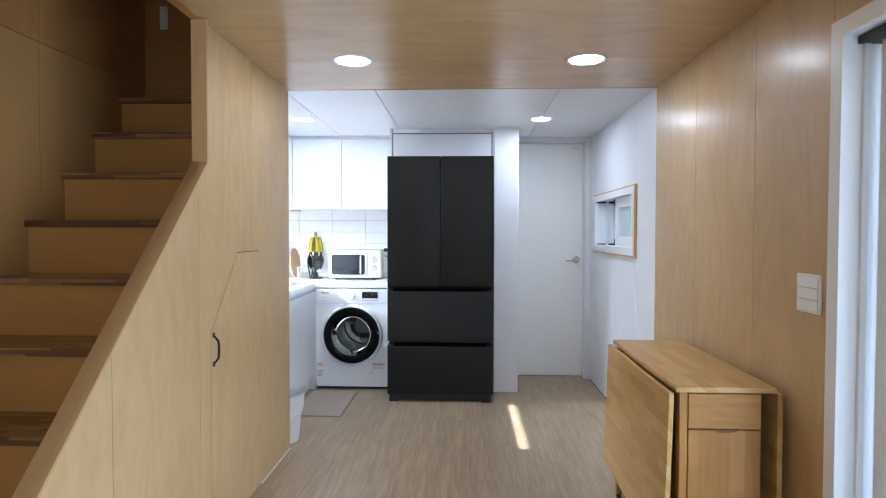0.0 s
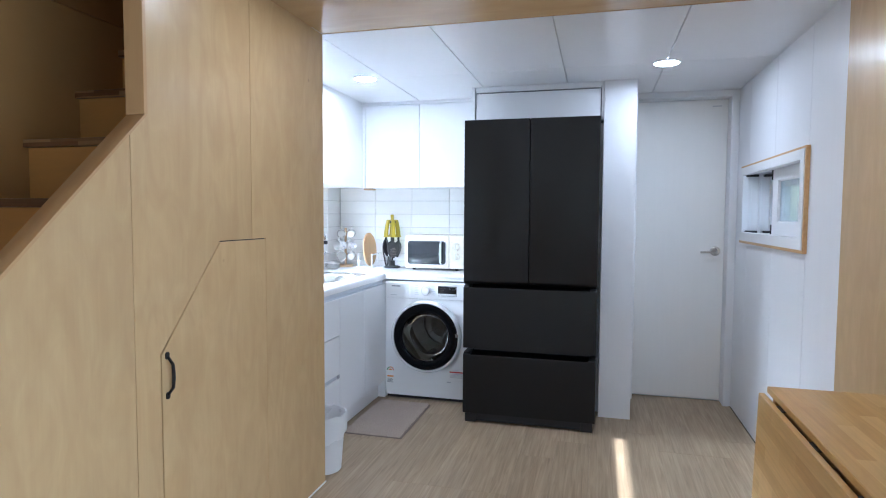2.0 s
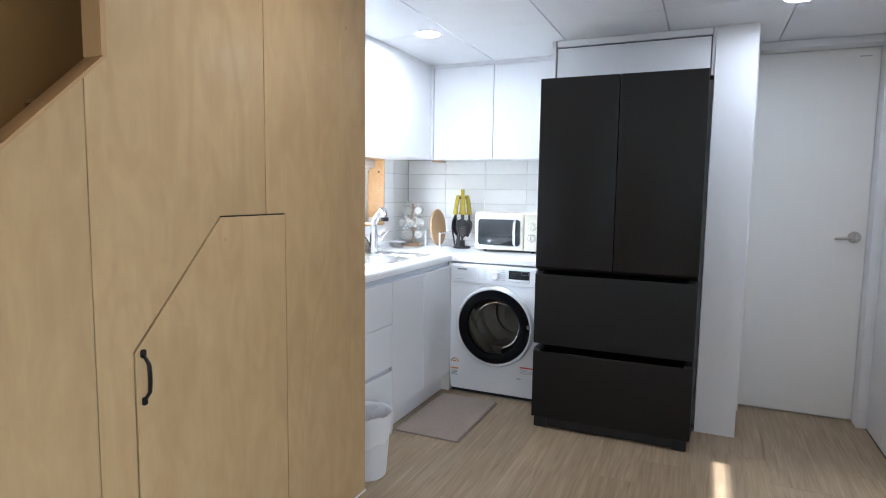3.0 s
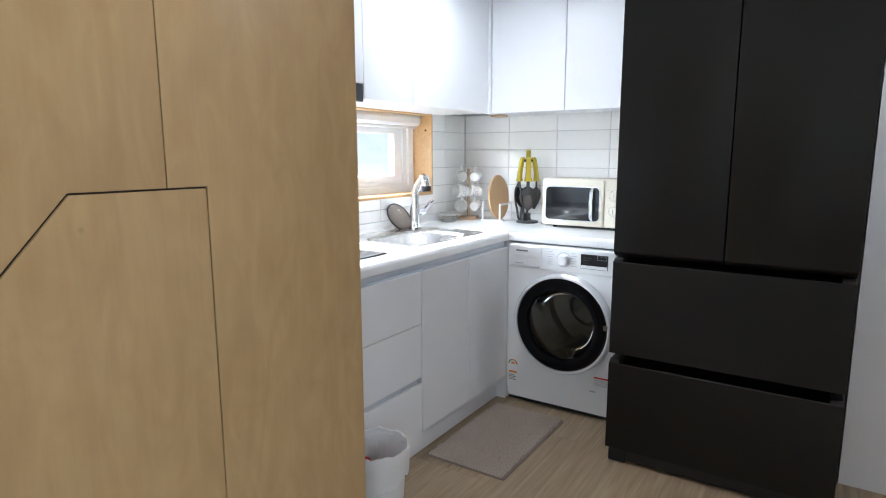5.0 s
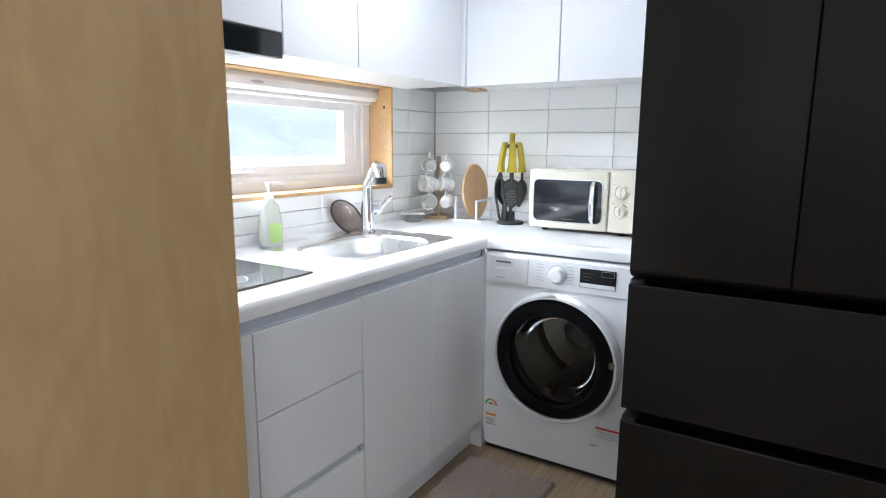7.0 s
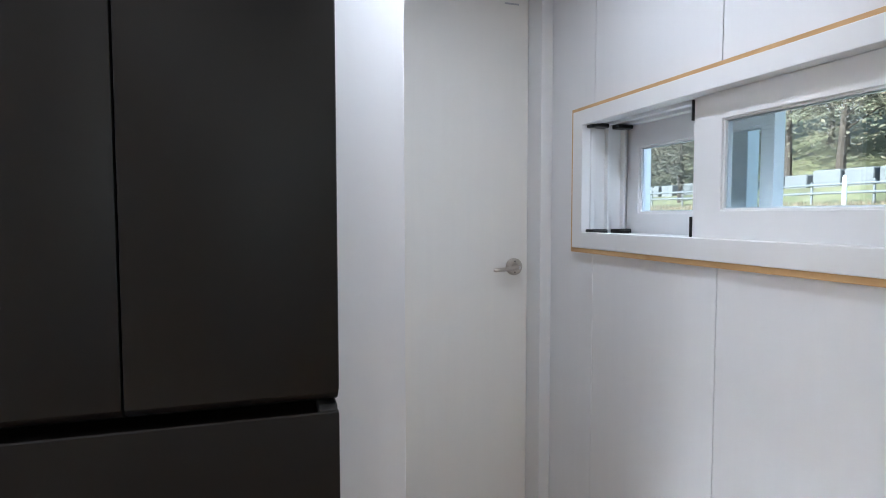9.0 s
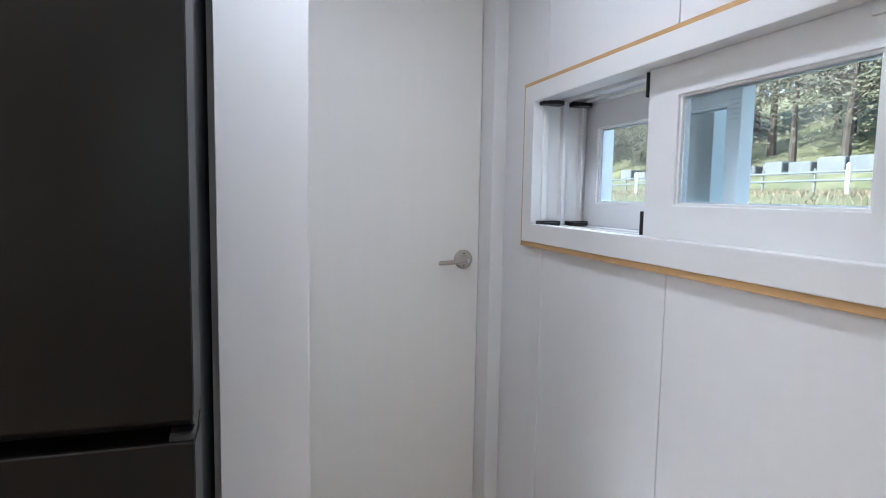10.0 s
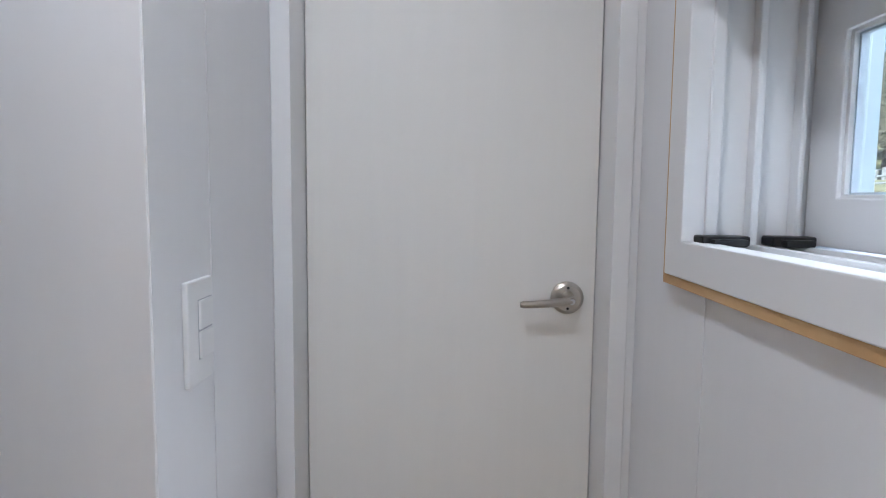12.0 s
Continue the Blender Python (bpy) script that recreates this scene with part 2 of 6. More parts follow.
OLIVE = material("olive_yellow_nylon", (0.43, 0.33, 0.022), 0.38, vary=0.05)
NYLON = material("dark_grey_nylon", (0.035, 0.034, 0.033), 0.45, vary=0.08)
PORCELAIN = material("white_porcelain", (0.80, 0.785, 0.75), 0.15, vary=0.015)
BLUE_PRINT = material("blue_print", (0.10, 0.16, 0.34), 0.3)
GREY_PRINT = material("grey_print_and_gap", (0.16, 0.17, 0.19), 0.6)
PALE_PRINT = material("pale_print_and_gap", (0.48, 0.49, 0.52), 0.6)
BAMBOO = material("bamboo", (0.58, 0.38, 0.20), 0.42, vary=0.05, fine=0.5, stretch=(70, 70, 4), shade=(0.46, 0.27, 0.13))
MUG_WOOD = material("pale_beech", (0.60, 0.42, 0.25), 0.45, vary=0.06, fine=0.4, stretch=(60, 60, 6))
ROBE = material("chenille_taupe", (0.52, 0.43, 0.365), 0.95, vary=0.12, fine=0.5, stretch=(160, 160, 160), own=0.1)
MAT_BACK = material("taupe_mat_base", (0.24, 0.195, 0.165), 0.95, fine=0.4, stretch=(200, 200, 200))
BIN_WHITE = material("white_bin_plastic", (0.72, 0.72, 0.72), 0.4, vary=0.02)
BAG = material("thin_white_bag", (0.82, 0.82, 0.82), 0.35, trans=0.25, ior=1.15, bump=0.0015, stretch=(22, 22, 40), vary=0.03)
RED_WRAP = material("red_wrapper", (0.42, 0.02, 0.03), 0.3, vary=0.1)
GOLD_WRAP = material("gold_wrapper", (0.70, 0.40, 0.06), 0.3, 0.5)
SOAP_BOTTLE = material("milky_bottle", (0.90, 0.92, 0.84), 0.25, trans=0.5)
GREEN_LABEL = material("green_label", (0.38, 0.56, 0.16), 0.4, vary=0.15)
RED_LABEL = material("red_label", (0.60, 0.05, 0.04), 0.5)
ORANGE_LABEL = material("orange_label", (0.75, 0.28, 0.04), 0.5)
GREEN_ARC = material("green_arc", (0.06, 0.35, 0.12), 0.5)
LED_FACE = material("led_diffuser", (0.9, 0.9, 0.9), 0.5, emit=LED, glow=(0.94, 0.97, 1.0))
LED_FACE_HALL = material("led_diffuser_hall", (0.9, 0.9, 0.9), 0.5, emit=LED_HALL, glow=(0.94, 0.97, 1.0))
LED_FACE_LOFT = material("led_diffuser_loft", (0.9, 0.9, 0.9), 0.5, emit=LED_LOFT, glow=(1.0, 0.97, 0.92))
BLIND = material("roller_blind_white", (0.78, 0.77, 0.75), 0.7, vary=0.02, fine=0.1, stretch=(200, 200, 200))
GRASS = material("dry_grass_ground", (0.115, 0.135, 0.055), 0.95, vary=0.4, blot=(0.35, 0.35, 0.35), fine=0.8, shade=(0.20, 0.165, 0.095), stretch=(3, 3, 3))
STRAW = material("straw_grass", (0.20, 0.15, 0.095), 0.9, own=0.1, fine=0.4, stretch=(8, 8, 8))
LEAF = material("mixed_foliage", (0.085, 0.095, 0.060), 0.75, vary=0.25, blot=(0.7, 0.7, 0.7), fine=0.8, shade=(0.125, 0.09, 0.055), stretch=(1.5, 1.5, 1.5), own=0.2)
BARK = material("bark", (0.055, 0.042, 0.03), 0.9, vary=0.2, fine=0.5, stretch=(20, 20, 4), bump=0.004)
# hill's pale colour and emission stand in for haze and glare
GLOWING_HILL = material("painted_haze_hillside", (0.22, 0.235, 0.23), 0.95, vary=0.3, blot=(0.10, 0.10, 0.16), fine=0.7, shade=(0.10, 0.115, 0.10), stretch=(0.5, 0.5, 0.7), warp=1.5, emit=0.24, glow=(0.97, 1.0, 1.0))
GLARE_YARD = material("glare_toned_concrete", (0.25, 0.255, 0.265), 0.85, vary=0.25, blot=(0.3, 0.12, 0.3), fine=0.4, stretch=(2, 0.8, 2))
RAIL_STEEL = material("galvanised_rail", (0.15, 0.16, 0.165), 0.55, 0.3, vary=0.1)
SUN_BLOCKER = material("pale_sun_blocker", (0.55, 0.55, 0.54), 0.6, vary=0.05)

# ---- building blocks ----
AT = {}


def thing(name, base, label="", category="", group="", kind=""):
    """An empty at a thing's base, which parents its parts."""
    ob = new(name)
    ob.location = base
    AT[ob.name] = Vector(base)
    return tagged(ob, label, category, group, kind)


def smooth(me, angle=22):
    me.shade_smooth()
    me.set_sharp_from_angle(angle=radians(angle))


def part(name, bm, mat, parent=None, label=""):
    """Links a bmesh, made in world coordinates, as one mesh under a thing or a part."""
    at = AT[parent.name] if parent else Vector((0, 0, 0))
    bmesh.ops.translate(bm, vec=-at, verts=bm.verts)
    bmesh.ops.recalc_face_normals(bm, faces=bm.faces)
    me = bpy.data.meshes.new(name)
    bm.to_mesh(me)
    bm.free()
    me.materials.append(mat)
    smooth(me)
    ob = new(name, me)
    ob.parent = parent
    AT[ob.name] = at
    return tagged(ob, label)


def solo(name, bm, mat, base, label="", category="", group="", kind=""):
    """A thing that is one mesh, with its origin at its base."""
    bmesh.ops.translate(bm, vec=-Vector(base), verts=bm.verts)
    ob = part(name, bm, mat)
    ob.location = base
    AT[ob.name] = Vector(base)
    return tagged(ob, label, category, group, kind)


def merge(bm, other):
    me = bpy.data.meshes.new("tmp")
    other.to_mesh(me)
    other.free()
    bm.from_mesh(me)
    bpy.data.meshes.remove(me)
    return bm


def box(x0, x1, y0, y1, z0, z1, bev=0.0, seg=2, bm=None):
    b = bmesh.new()
    v = [b.verts.new((x, y, z)) for z in (z0, z1) for y in (y0, y1) for x in (x0, x1)]
    for f in ((0, 2, 3, 1), (4, 5, 7, 6), (0, 1, 5, 4), (2, 6, 7, 3), (0, 4, 6, 2), (1, 3, 7, 5)):
        b.faces.new([v[i] for i in f])
    if bev:
        bmesh.ops.bevel(b, geom=list(b.edges), offset=bev, segments=seg, affect="EDGES", profile=0.5)
    return merge(bm, b) if bm else b


def prism(axis, lo, hi, poly, bev=0.0, bm=None):
    """A polygon in the other two axes, in their order, drawn out along axis."""
    b = bmesh.new()
    n = "xyz".index(axis)

    def at(p, h):
        c = list(p)
        c.insert(n, h)
        return c

    a, c = [b.verts.new(at(p, lo)) for p in poly], [b.verts.new(at(p, hi)) for p in poly]
    b.faces.new(a)
    b.faces.new(c[::-1])
    for i in range(len(poly)):
        j = (i + 1) % len(poly)
        b.faces.new((a[i], c[i], c[j], a[j]))
    bmesh.ops.recalc_face_normals(b, faces=b.faces)
    if bev:
        bmesh.ops.bevel(b, geom=list(b.edges), offset=bev, segments=2, affect="EDGES", profile=0.5)
    return merge(bm, b) if bm else b


def frame_of(axis, lo, hi, outer, inner, bev=0.0, bm=None):
    """A rectangular ring drawn out along axis; outer and inner as (a0, a1, b0, b1)."""
    b = bmesh.new()
    n = "xyz".index(axis)
    loops = []
    for h in (lo, hi):
        for a0, a1, b0, b1 in (outer, inner):
            loop = []
            for p in ((a0, b0), (a1, b0), (a1, b1), (a0, b1)):
                c = list(p)
                c.insert(n, h)
                loop.append(b.verts.new(c))
            loops.append(loop)
    for p, q in ((0, 1), (2, 3), (0, 2), (1, 3)):
        for i in range(4):
            j = (i + 1) % 4
            b.faces.new((loops[p][i], loops[p][j], loops[q][j], loops[q][i]))
    bmesh.ops.recalc_face_normals(b, faces=b.faces)
    if bev:
        sharp = [e for e in b.edges if e.calc_face_angle(0) > 0.5]
        bmesh.ops.bevel(b, geom=sharp, offset=bev, segments=2, affect="EDGES", profile=0.5)
    return merge(bm, b) if bm else b


def spin(profile, centre=(0, 0, 0), turns=24, axis="z", bm=None):
    """A profile of (radius, height) turned round an axis."""
    b = bmesh.new()
    rings = []
    for r, h in profile:
        ring = []
        for i in range(turns if r > 1e-6 else 1):
            a = 2 * math.pi * i / turns
            p = (r * math.cos(a), r * math.sin(a), h)
            p = {"z": p, "y": (p[0], p[2], p[1]), "x": (p[2], p[0], p[1])}[axis]
            ring.append(b.verts.new([c + d for c, d in zip(p, centre)]))
        rings.append(ring)
    for lo, hi in zip(rings, rings[1:]):
        for i in range(turns):
            j = (i + 1) % turns
            quad = [lo[i % len(lo)], lo[j % len(lo)], hi[j % len(hi)], hi[i % len(hi)]]
            quad = list(dict.fromkeys(quad))
            if len(quad) > 2:
                b.faces.new(quad)
    bmesh.ops.recalc_face_normals(b, faces=b.faces)
    return merge(bm, b) if bm else b


def tube(points, radius, turns=18, bm=None, caps=True):
    """A round bar along a line of points; radius may be a list."""
    b = bmesh.new()
    pts = [Vector(p) for p in points]
    rad = radius if isinstance(radius, (list, tuple)) else [radius] * len(pts)
    rings, side = [], None
    for i, p in enumerate(pts):
        way = (pts[min(i + 1, len(pts) - 1)] - pts[max(i - 1, 0)]).normalized()
        if side is None:
            side = way.orthogonal().normalized()
        side = (side - way * side.dot(way)).normalized()
        up = way.cross(side)
        rings.append([b.verts.new(p + rad[i] * (math.cos(a) * side + math.sin(a) * up)) for a in (2 * math.pi * k / turns for k in range(turns))])
    for lo, hi in zip(rings, rings[1:]):
        for i in range(turns):
            b.faces.new((lo[i], lo[(i + 1) % turns], hi[(i + 1) % turns], hi[i]))
    if caps:
        b.faces.new(rings[0][::-1])
        b.faces.new(rings[-1])
    return merge(bm, b) if bm else b


def arc(p0, p1, p2, n=10):
    """Points on a smooth bend from p0 by p1 to p2."""
    p0, p1, p2 = Vector(p0), Vector(p1), Vector(p2)
    return [(1 - t) ** 2 * p0 + 2 * t * (1 - t) * p1 + t * t * p2 for t in (i / n for i in range(n + 1))]


def turned(bm, m):
    bmesh.ops.transform(bm, matrix=m, verts=bm.verts)
    return bm


def rounded(x0, x1, y0, y1, r, n=6):
    """A rounded rectangle as a polygon."""
    out = []
    for cx, cy, a in ((x1 - r, y0 + r, -90), (x1 - r, y1 - r, 0), (x0 + r, y1 - r, 90), (x0 + r, y0 + r, 180)):
        out += [(cx + r * math.cos(radians(a + 90 * i / n)), cy + r * math.sin(radians(a + 90 * i / n))) for i in range(n + 1)]
    return out

# ---- the shell ----
E_WOOD, E_WHITE, WEST, NORTH, DOOR_Y = 1.672, 1.685, -1.24, 5.70, 5.655
LOFT_Z, CEIL_Z, PART_X, PART_END = 2.112, 2.122, -0.45, 3.80
WIN = (4.20, 5.37, 1.135, 1.588)      # side window's frame: y0, y1, z0, z1
KWIN = (3.81, 5.335, 1.035, 1.497)    # kitchen window's opening
SLIDE = (0.22, 2.172, 0.0, 1.895)     # terrace door's frame
ADDED_WIN = (-0.75, 1.55, 0.65, 1.95)

floor = tagged(part("floor", box(-1.5, 1.95, -2.15, 5.95, -0.14, -0.006), GROOVE), "pale oak vinyl plank floor over a dark base", "floor", kind="structure")


def wall_with_hole(name, axis, lo, hi, a, b, hole, mat, label):
    """A wall across axis from lo to hi; a: its run, b: its height; hole as (a0, a1, b0, b1)."""
    a0, a1, b0, b1 = hole
    bm = bmesh.new()
    for poly in ([(a[0], b[0]), (a0, b[0]), (a0, b[1]), (a[0], b[1])], [(a1, b[0]), (a[1], b[0]), (a[1], b[1]), (a1, b[1])],
                 [(a0, b1), (a1, b1), (a1, b[1]), (a0, b[1])], [(a0, b[0]), (a1, b[0]), (a1, b0), (a0, b0)]):
        if abs(poly[0][0] - poly[1][0]) > 1e-4 and abs(poly[1][1] - poly[2][1]) > 1e-4:
            prism(axis, lo, hi, poly, 0, bm)
    return tagged(part(name, bm, mat), label, "wall", kind="structure")


east_room = wall_with_hole("wall_east_1", "x", E_WOOD + 0.009, 1.95, (-2.15, 3.79), (-0.1, 2.5), SLIDE, GROOVE, "birch plywood panelled wall with a terrace door")
east_kitchen = wall_with_hole("wall_east_2", "x", E_WHITE + 0.009, 1.95, (3.79, 5.95), (-0.1, 2.5), WIN, PALE_PRINT, "white laminate panelled wall with a low window")
west = wall_with_hole("wall_west_1", "x", -1.48, WEST - 0.009, (3.69, 5.95), (-0.1, 2.5), KWIN, GROUT, "kitchen wall tiled in white with a wide window")
stair_wall = tagged(part("wall_west_2", box(-1.48, WEST - 0.009, -2.15, 3.69, -0.1, 2.86), GROOVE), "birch plywood panelled stairwell wall", "wall", kind="structure")
north = tagged(part("wall_north_1", box(-1.48, 0.84, NORTH + 0.008, 5.95, -0.1, 2.5), GROUT), "kitchen back wall tiled in white", "wall", kind="structure")
tagged(part("wall_north_2", box(0.84, 1.95, NORTH + 0.008, 5.95, -0.1, 2.5), WHITE_PANEL), "white wall behind the inner door", "wall", kind="structure")
wall_with_hole("wall_south", "y", -2.15, -2.0, (-1.48, 1.95), (-0.1, 2.86), ADDED_WIN, PLY_Z, "birch plywood end wall with an added, unseen window")
stair_end = tagged(part("wall_stair_end", box(WEST - 0.009, -0.455, 3.70, 3.80, 0, 2.86), WHITE_PANEL), "wall between stairwell and kitchen", "wall", kind="structure")

# unseen head added outside the kitchen window, narrowing the sun strip indoors
tagged(part("trim_window_head", box(-1.53, -1.485, 3.5, 5.7, 1.398, 1.56), SUN_BLOCKER), "unseen head added outside to narrow the sun strip", "trim", kind="structure")


def panel(poly, x0, x1, mat, parent, label=""):
    return part("panel", prism("x", x0, x1, poly, 0.0012), mat, parent, label)


def rect(a0, a1, b0, b1):
    return [(a0, b0), (a1, b0), (a1, b1), (a0, b1)]


G = 0.0012
for a, b in ((2.183, 2.645), (2.645, 3.21), (3.21, 3.788)):
    panel(rect(a + G, b - G, 0.002, LOFT_Z), E_WOOD, E_WOOD + 0.009, PLY_Z, east_room)
panel(rect(SLIDE[0], 2.183 - G, SLIDE[3] + 0.012, LOFT_Z), E_WOOD, E_WOOD + 0.009, PLY_Z, east_room)
for a, b in ((-2.0, -1.4), (-1.4, -0.8), (-0.8, -0.2), (-0.2, SLIDE[0])):
    panel(rect(a + G, b - G, 0.002, LOFT_Z), E_WOOD, E_WOOD + 0.009, PLY_Z, east_room)
w0, w1, v0, v1 = WIN
panel(rect(3.79 + G, 4.205 - G, 0.002, CEIL_Z), E_WHITE, E_WHITE + 0.009, WHITE_PANEL, east_kitchen)
for a, b in ((4.205, 4.725), (4.725, 5.27)):
    panel(rect(a + G, b - G, 0.002, v0 - 0.002), E_WHITE, E_WHITE + 0.009, WHITE_PANEL, east_kitchen)
    panel(rect(a + G, b - G, v1 + 0.002, CEIL_Z), E_WHITE, E_WHITE + 0.009, WHITE_PANEL, east_kitchen)
panel([(5.27 + G, 0.002), (5.56, 0.002), (5.56, CEIL_Z), (5.27 + G, CEIL_Z), (5.27 + G, v1 + 0.002), (w1 + 0.002, v1 + 0.002), (w1 + 0.002, v0 - 0.002), (5.27 + G, v0 - 0.002)],
      E_WHITE, E_WHITE + 0.009, WHITE_PANEL, east_kitchen)
# stairwell birch toned darker and warmer to hold its shade
for a, b in ((-2.0, -1.2), (-1.2, -0.4), (-0.4, 0.4), (0.4, 1.2), (1.2, 2.0), (2.0, 2.85), (2.85, 3.69)):
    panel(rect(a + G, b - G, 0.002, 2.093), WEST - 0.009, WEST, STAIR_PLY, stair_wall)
    panel(rect(a + G, b - G, 2.0945, 2.358), WEST - 0.009, WEST + 0.003, SHADE_PLY, stair_wall)
    panel(rect(a + G, b - G, 2.3595, 2.755), WEST - 0.009, WEST + 0.006, SHADE_PLY, stair_wall)
part("panel", prism("y", 3.69, 3.699, rect(WEST, -0.490, 0.0, 2.092)), SHADE_PLY, stair_end)
part("panel", prism("y", 3.687, 3.699, rect(WEST + 0.0035, -0.490, 2.0935, 2.358)), SHADE_PLY, stair_end)
part("panel", prism("y", 3.684, 3.699, rect(WEST + 0.0065, -0.490, 2.3595, 2.7545)), SHADE_PLY, stair_end)


def grooved_ceiling(name, xs, ys, z, thick, gap_x, gap_y, mat, label):
    bm = box(xs[0], xs[-1], ys[0], ys[-1], z + 0.016, z + thick)
    for x0, x1 in zip(xs, xs[1:]):
        for y0, y1 in zip(ys, ys[1:]):
            box(x0 + gap_x * (x0 != xs[0]), x1 - gap_x * (x1 != xs[-1]), y0 + gap_y * (y0 != ys[0]), y1 - gap_y * (y1 != ys[-1]), z, z + 0.016, 0, 1, bm)
    return tagged(part(name, bm, mat), label, "ceiling", kind="structure")


grooved_ceiling("ceiling_kitchen", (-1.26, -0.49, 0.05, 0.592, 1.135, 1.70), (3.80, 4.73, 5.71), CEIL_Z, 0.3, 0.003, 0.0014, WHITE_CEILING, "glossy white panelled kitchen ceiling")
grooved_ceiling("ceiling_loft", (-0.45, 1.69), (-2.05, -1.2, -0.43, 0.34, 1.11, 1.88, 2.64, 3.22, 3.797), LOFT_Z, 0.31, 0.001, 0.001, PLY_Y, "glossy birch plywood underside of the loft")
tagged(part("ceiling_stairwell", box(-1.3, -0.44, -2.05, 3.81, 2.756, 2.86), SHADE_PLY), "plywood soffit over the stairs, coloured dark for shade", "ceiling", kind="structure")
tagged(part("trim_loft_edge", box(-0.488, -0.4505, -2.0, 3.699, LOFT_Z, 2.755), SHADE_PLY), "plywood edge of the loft floor", "trim", kind="structure")
tagged(part("trim_loft_front", box(PART_X, 1.672, 3.7972, 3.80, LOFT_Z - 0.002, CEIL_Z), PLY_EDGE), "thin birch edge between wood and white ceilings", "trim", kind="structure")

# the sloping partition beside the stairs
SLOPE = 0.969


def on_slope(y, drop=0.0):
    return (y, (y - 1.064) * SLOPE - drop)


partition = tagged(part("wall_partition", prism("x", -0.486, PART_X - 0.0075, [(1.064, 0), on_slope(2.672), (2.672, LOFT_Z - 0.001), (PART_END - 0.003, LOFT_Z - 0.001), (PART_END - 0.003, 0)]), GROOVE),
                   "sloping birch plywood partition along the stairs", "wall", kind="structure")
D = 0.006
for poly in ([(1.079, 0.001), (2.06 - G, 0.001), on_slope(2.06 - G, D)],
             [(2.06 + G, 0.001), (2.63 - G, 0.001), on_slope(2.63 - G, D), on_slope(2.06 + G, D)],
             [(2.63 + G, 0.001), (2.727, 0.001), (2.727, 0.868), (3.018, 1.192), (3.21 - G, 1.192), (3.21 - G, LOFT_Z - 0.001), (2.672, LOFT_Z - 0.001), on_slope(2.672, D), on_slope(2.63 + G, D)],
             [(3.21 + G, 1.192), (3.304, 1.192), (3.304, 0.001), (PART_END - 0.003, 0.001), (PART_END - 0.003, LOFT_Z - 0.001), (3.21 + G, LOFT_Z - 0.001)]):
    panel(poly, PART_X - 0.0075, PART_X, PLY_Z, partition)
part("end_strip", box(-0.486, PART_X, PART_END - 0.003, PART_END, 0, LOFT_Z), PLY_Z, partition)
p0, p1 = Vector((0, *on_slope(1.064))), Vector((0, *on_slope(2.672)))
up = Vector((0, -SLOPE, 1)).normalized() * 0.012
part("cap", prism("x", -0.488, PART_X + 0.024, [(p[1], p[2]) for p in (p0, p1, Vector((0, 2.660, p1.z)), p0 + up)], 0.0015), PLY_EDGE, partition, "solid birch capping strip on the slope")
part("post_strip", box(-0.488, PART_X + 0.024, 2.658, 2.672, p1.z, LOFT_Z - 0.001, 0.0015), PLY_EDGE, partition, "solid birch edging strip")
tagged(part("trim_floor_line", box(PART_X, PART_X + 0.004, 3.312, PART_END + 0.003, 0, 0.006), WHITE_PVC), "thin white sealant line at the foot of the partition", "trim", kind="structure")

hatch = thing("understairs_door", (PART_X, 3.02, 0), "flush birch plywood cupboard door with one slanted corner", "door")
part("leaf", prism("x", PART_X - 0.007, PART_X + 0.001, [(2.731, 0.006), (3.300, 0.006), (3.300, 1.188), (3.02, 1.188), (2.731, 0.864)], 0.001), PLY_Z, hatch)
hx = PART_X + 0.001
bm = tube([(hx + 0.004, 2.752, 0.742), (hx + 0.012, 2.752, 0.752), (hx + 0.021, 2.752, 0.764), (hx + 0.023, 2.752, 0.79), (hx + 0.023, 2.752, 0.81), (hx + 0.021, 2.752, 0.834), (hx + 0.012, 2.752, 0.845), (hx + 0.004, 2.752, 0.855)], [0.004, 0.0045, 0.005, 0.0055, 0.0055, 0.005, 0.0045, 0.004], 10)
for z in (0.738, 0.859):
    prism("x", hx, hx + 0.004, rounded(2.744, 2.760, z - 0.011, z + 0.011, 0.006), 0.001, bm)
part("handle", bm, BLACK_IRON, hatch, "black wrought iron pull handle")

# ---- stairs ----
stairs = thing("staircase", (-0.87, 1.6, 0), "steep wooden stairs with streaky acacia treads and plywood risers", "stairs")
for k in range(-5, 4):
    y, z = 2.75 + 0.227 * k, 1.33 + 0.22 * k
    part("tread", box(WEST, -0.489, y, y + 0.262, z - 0.028, z, 0.003), TREAD, stairs, "streaky two-tone acacia tread" if k == -5 else "")
    part("riser", box(WEST + 0.001, -0.490, y + 0.022, y + 0.036, max(z - 0.22, 0.0), z - 0.029), RISER, stairs)
plate = thing("stair_switch", (-1.122, 3.684, 2.430), "small white oblong switch plate high on the stairwell end wall", "switch")
part("plate", box(-1.144, -1.100, 3.674, 3.6845, 2.430, 2.558, 0.003), WHITE_PLASTIC, plate)
part("rocker", box(-1.134, -1.110, 3.670, 3.675, 2.458, 2.530, 0.002), WHITE_PLASTIC, plate)

# ---- terrace door ----
s0, s1, _, s3 = SLIDE
slide = tagged(thing("door_1", (1.70, 1.2, 0), "white sliding terrace door with a large glass pane", "door"), kind="structure")
X = E_WOOD - 0.014
part("wood_edge", frame_of("x", X + 0.004, E_WOOD, (s0 - 0.010, s1 + 0.010, -0.02, s3 + 0.010), (s0, s1, 0, s3)), PINE, slide, "thin pine edging")
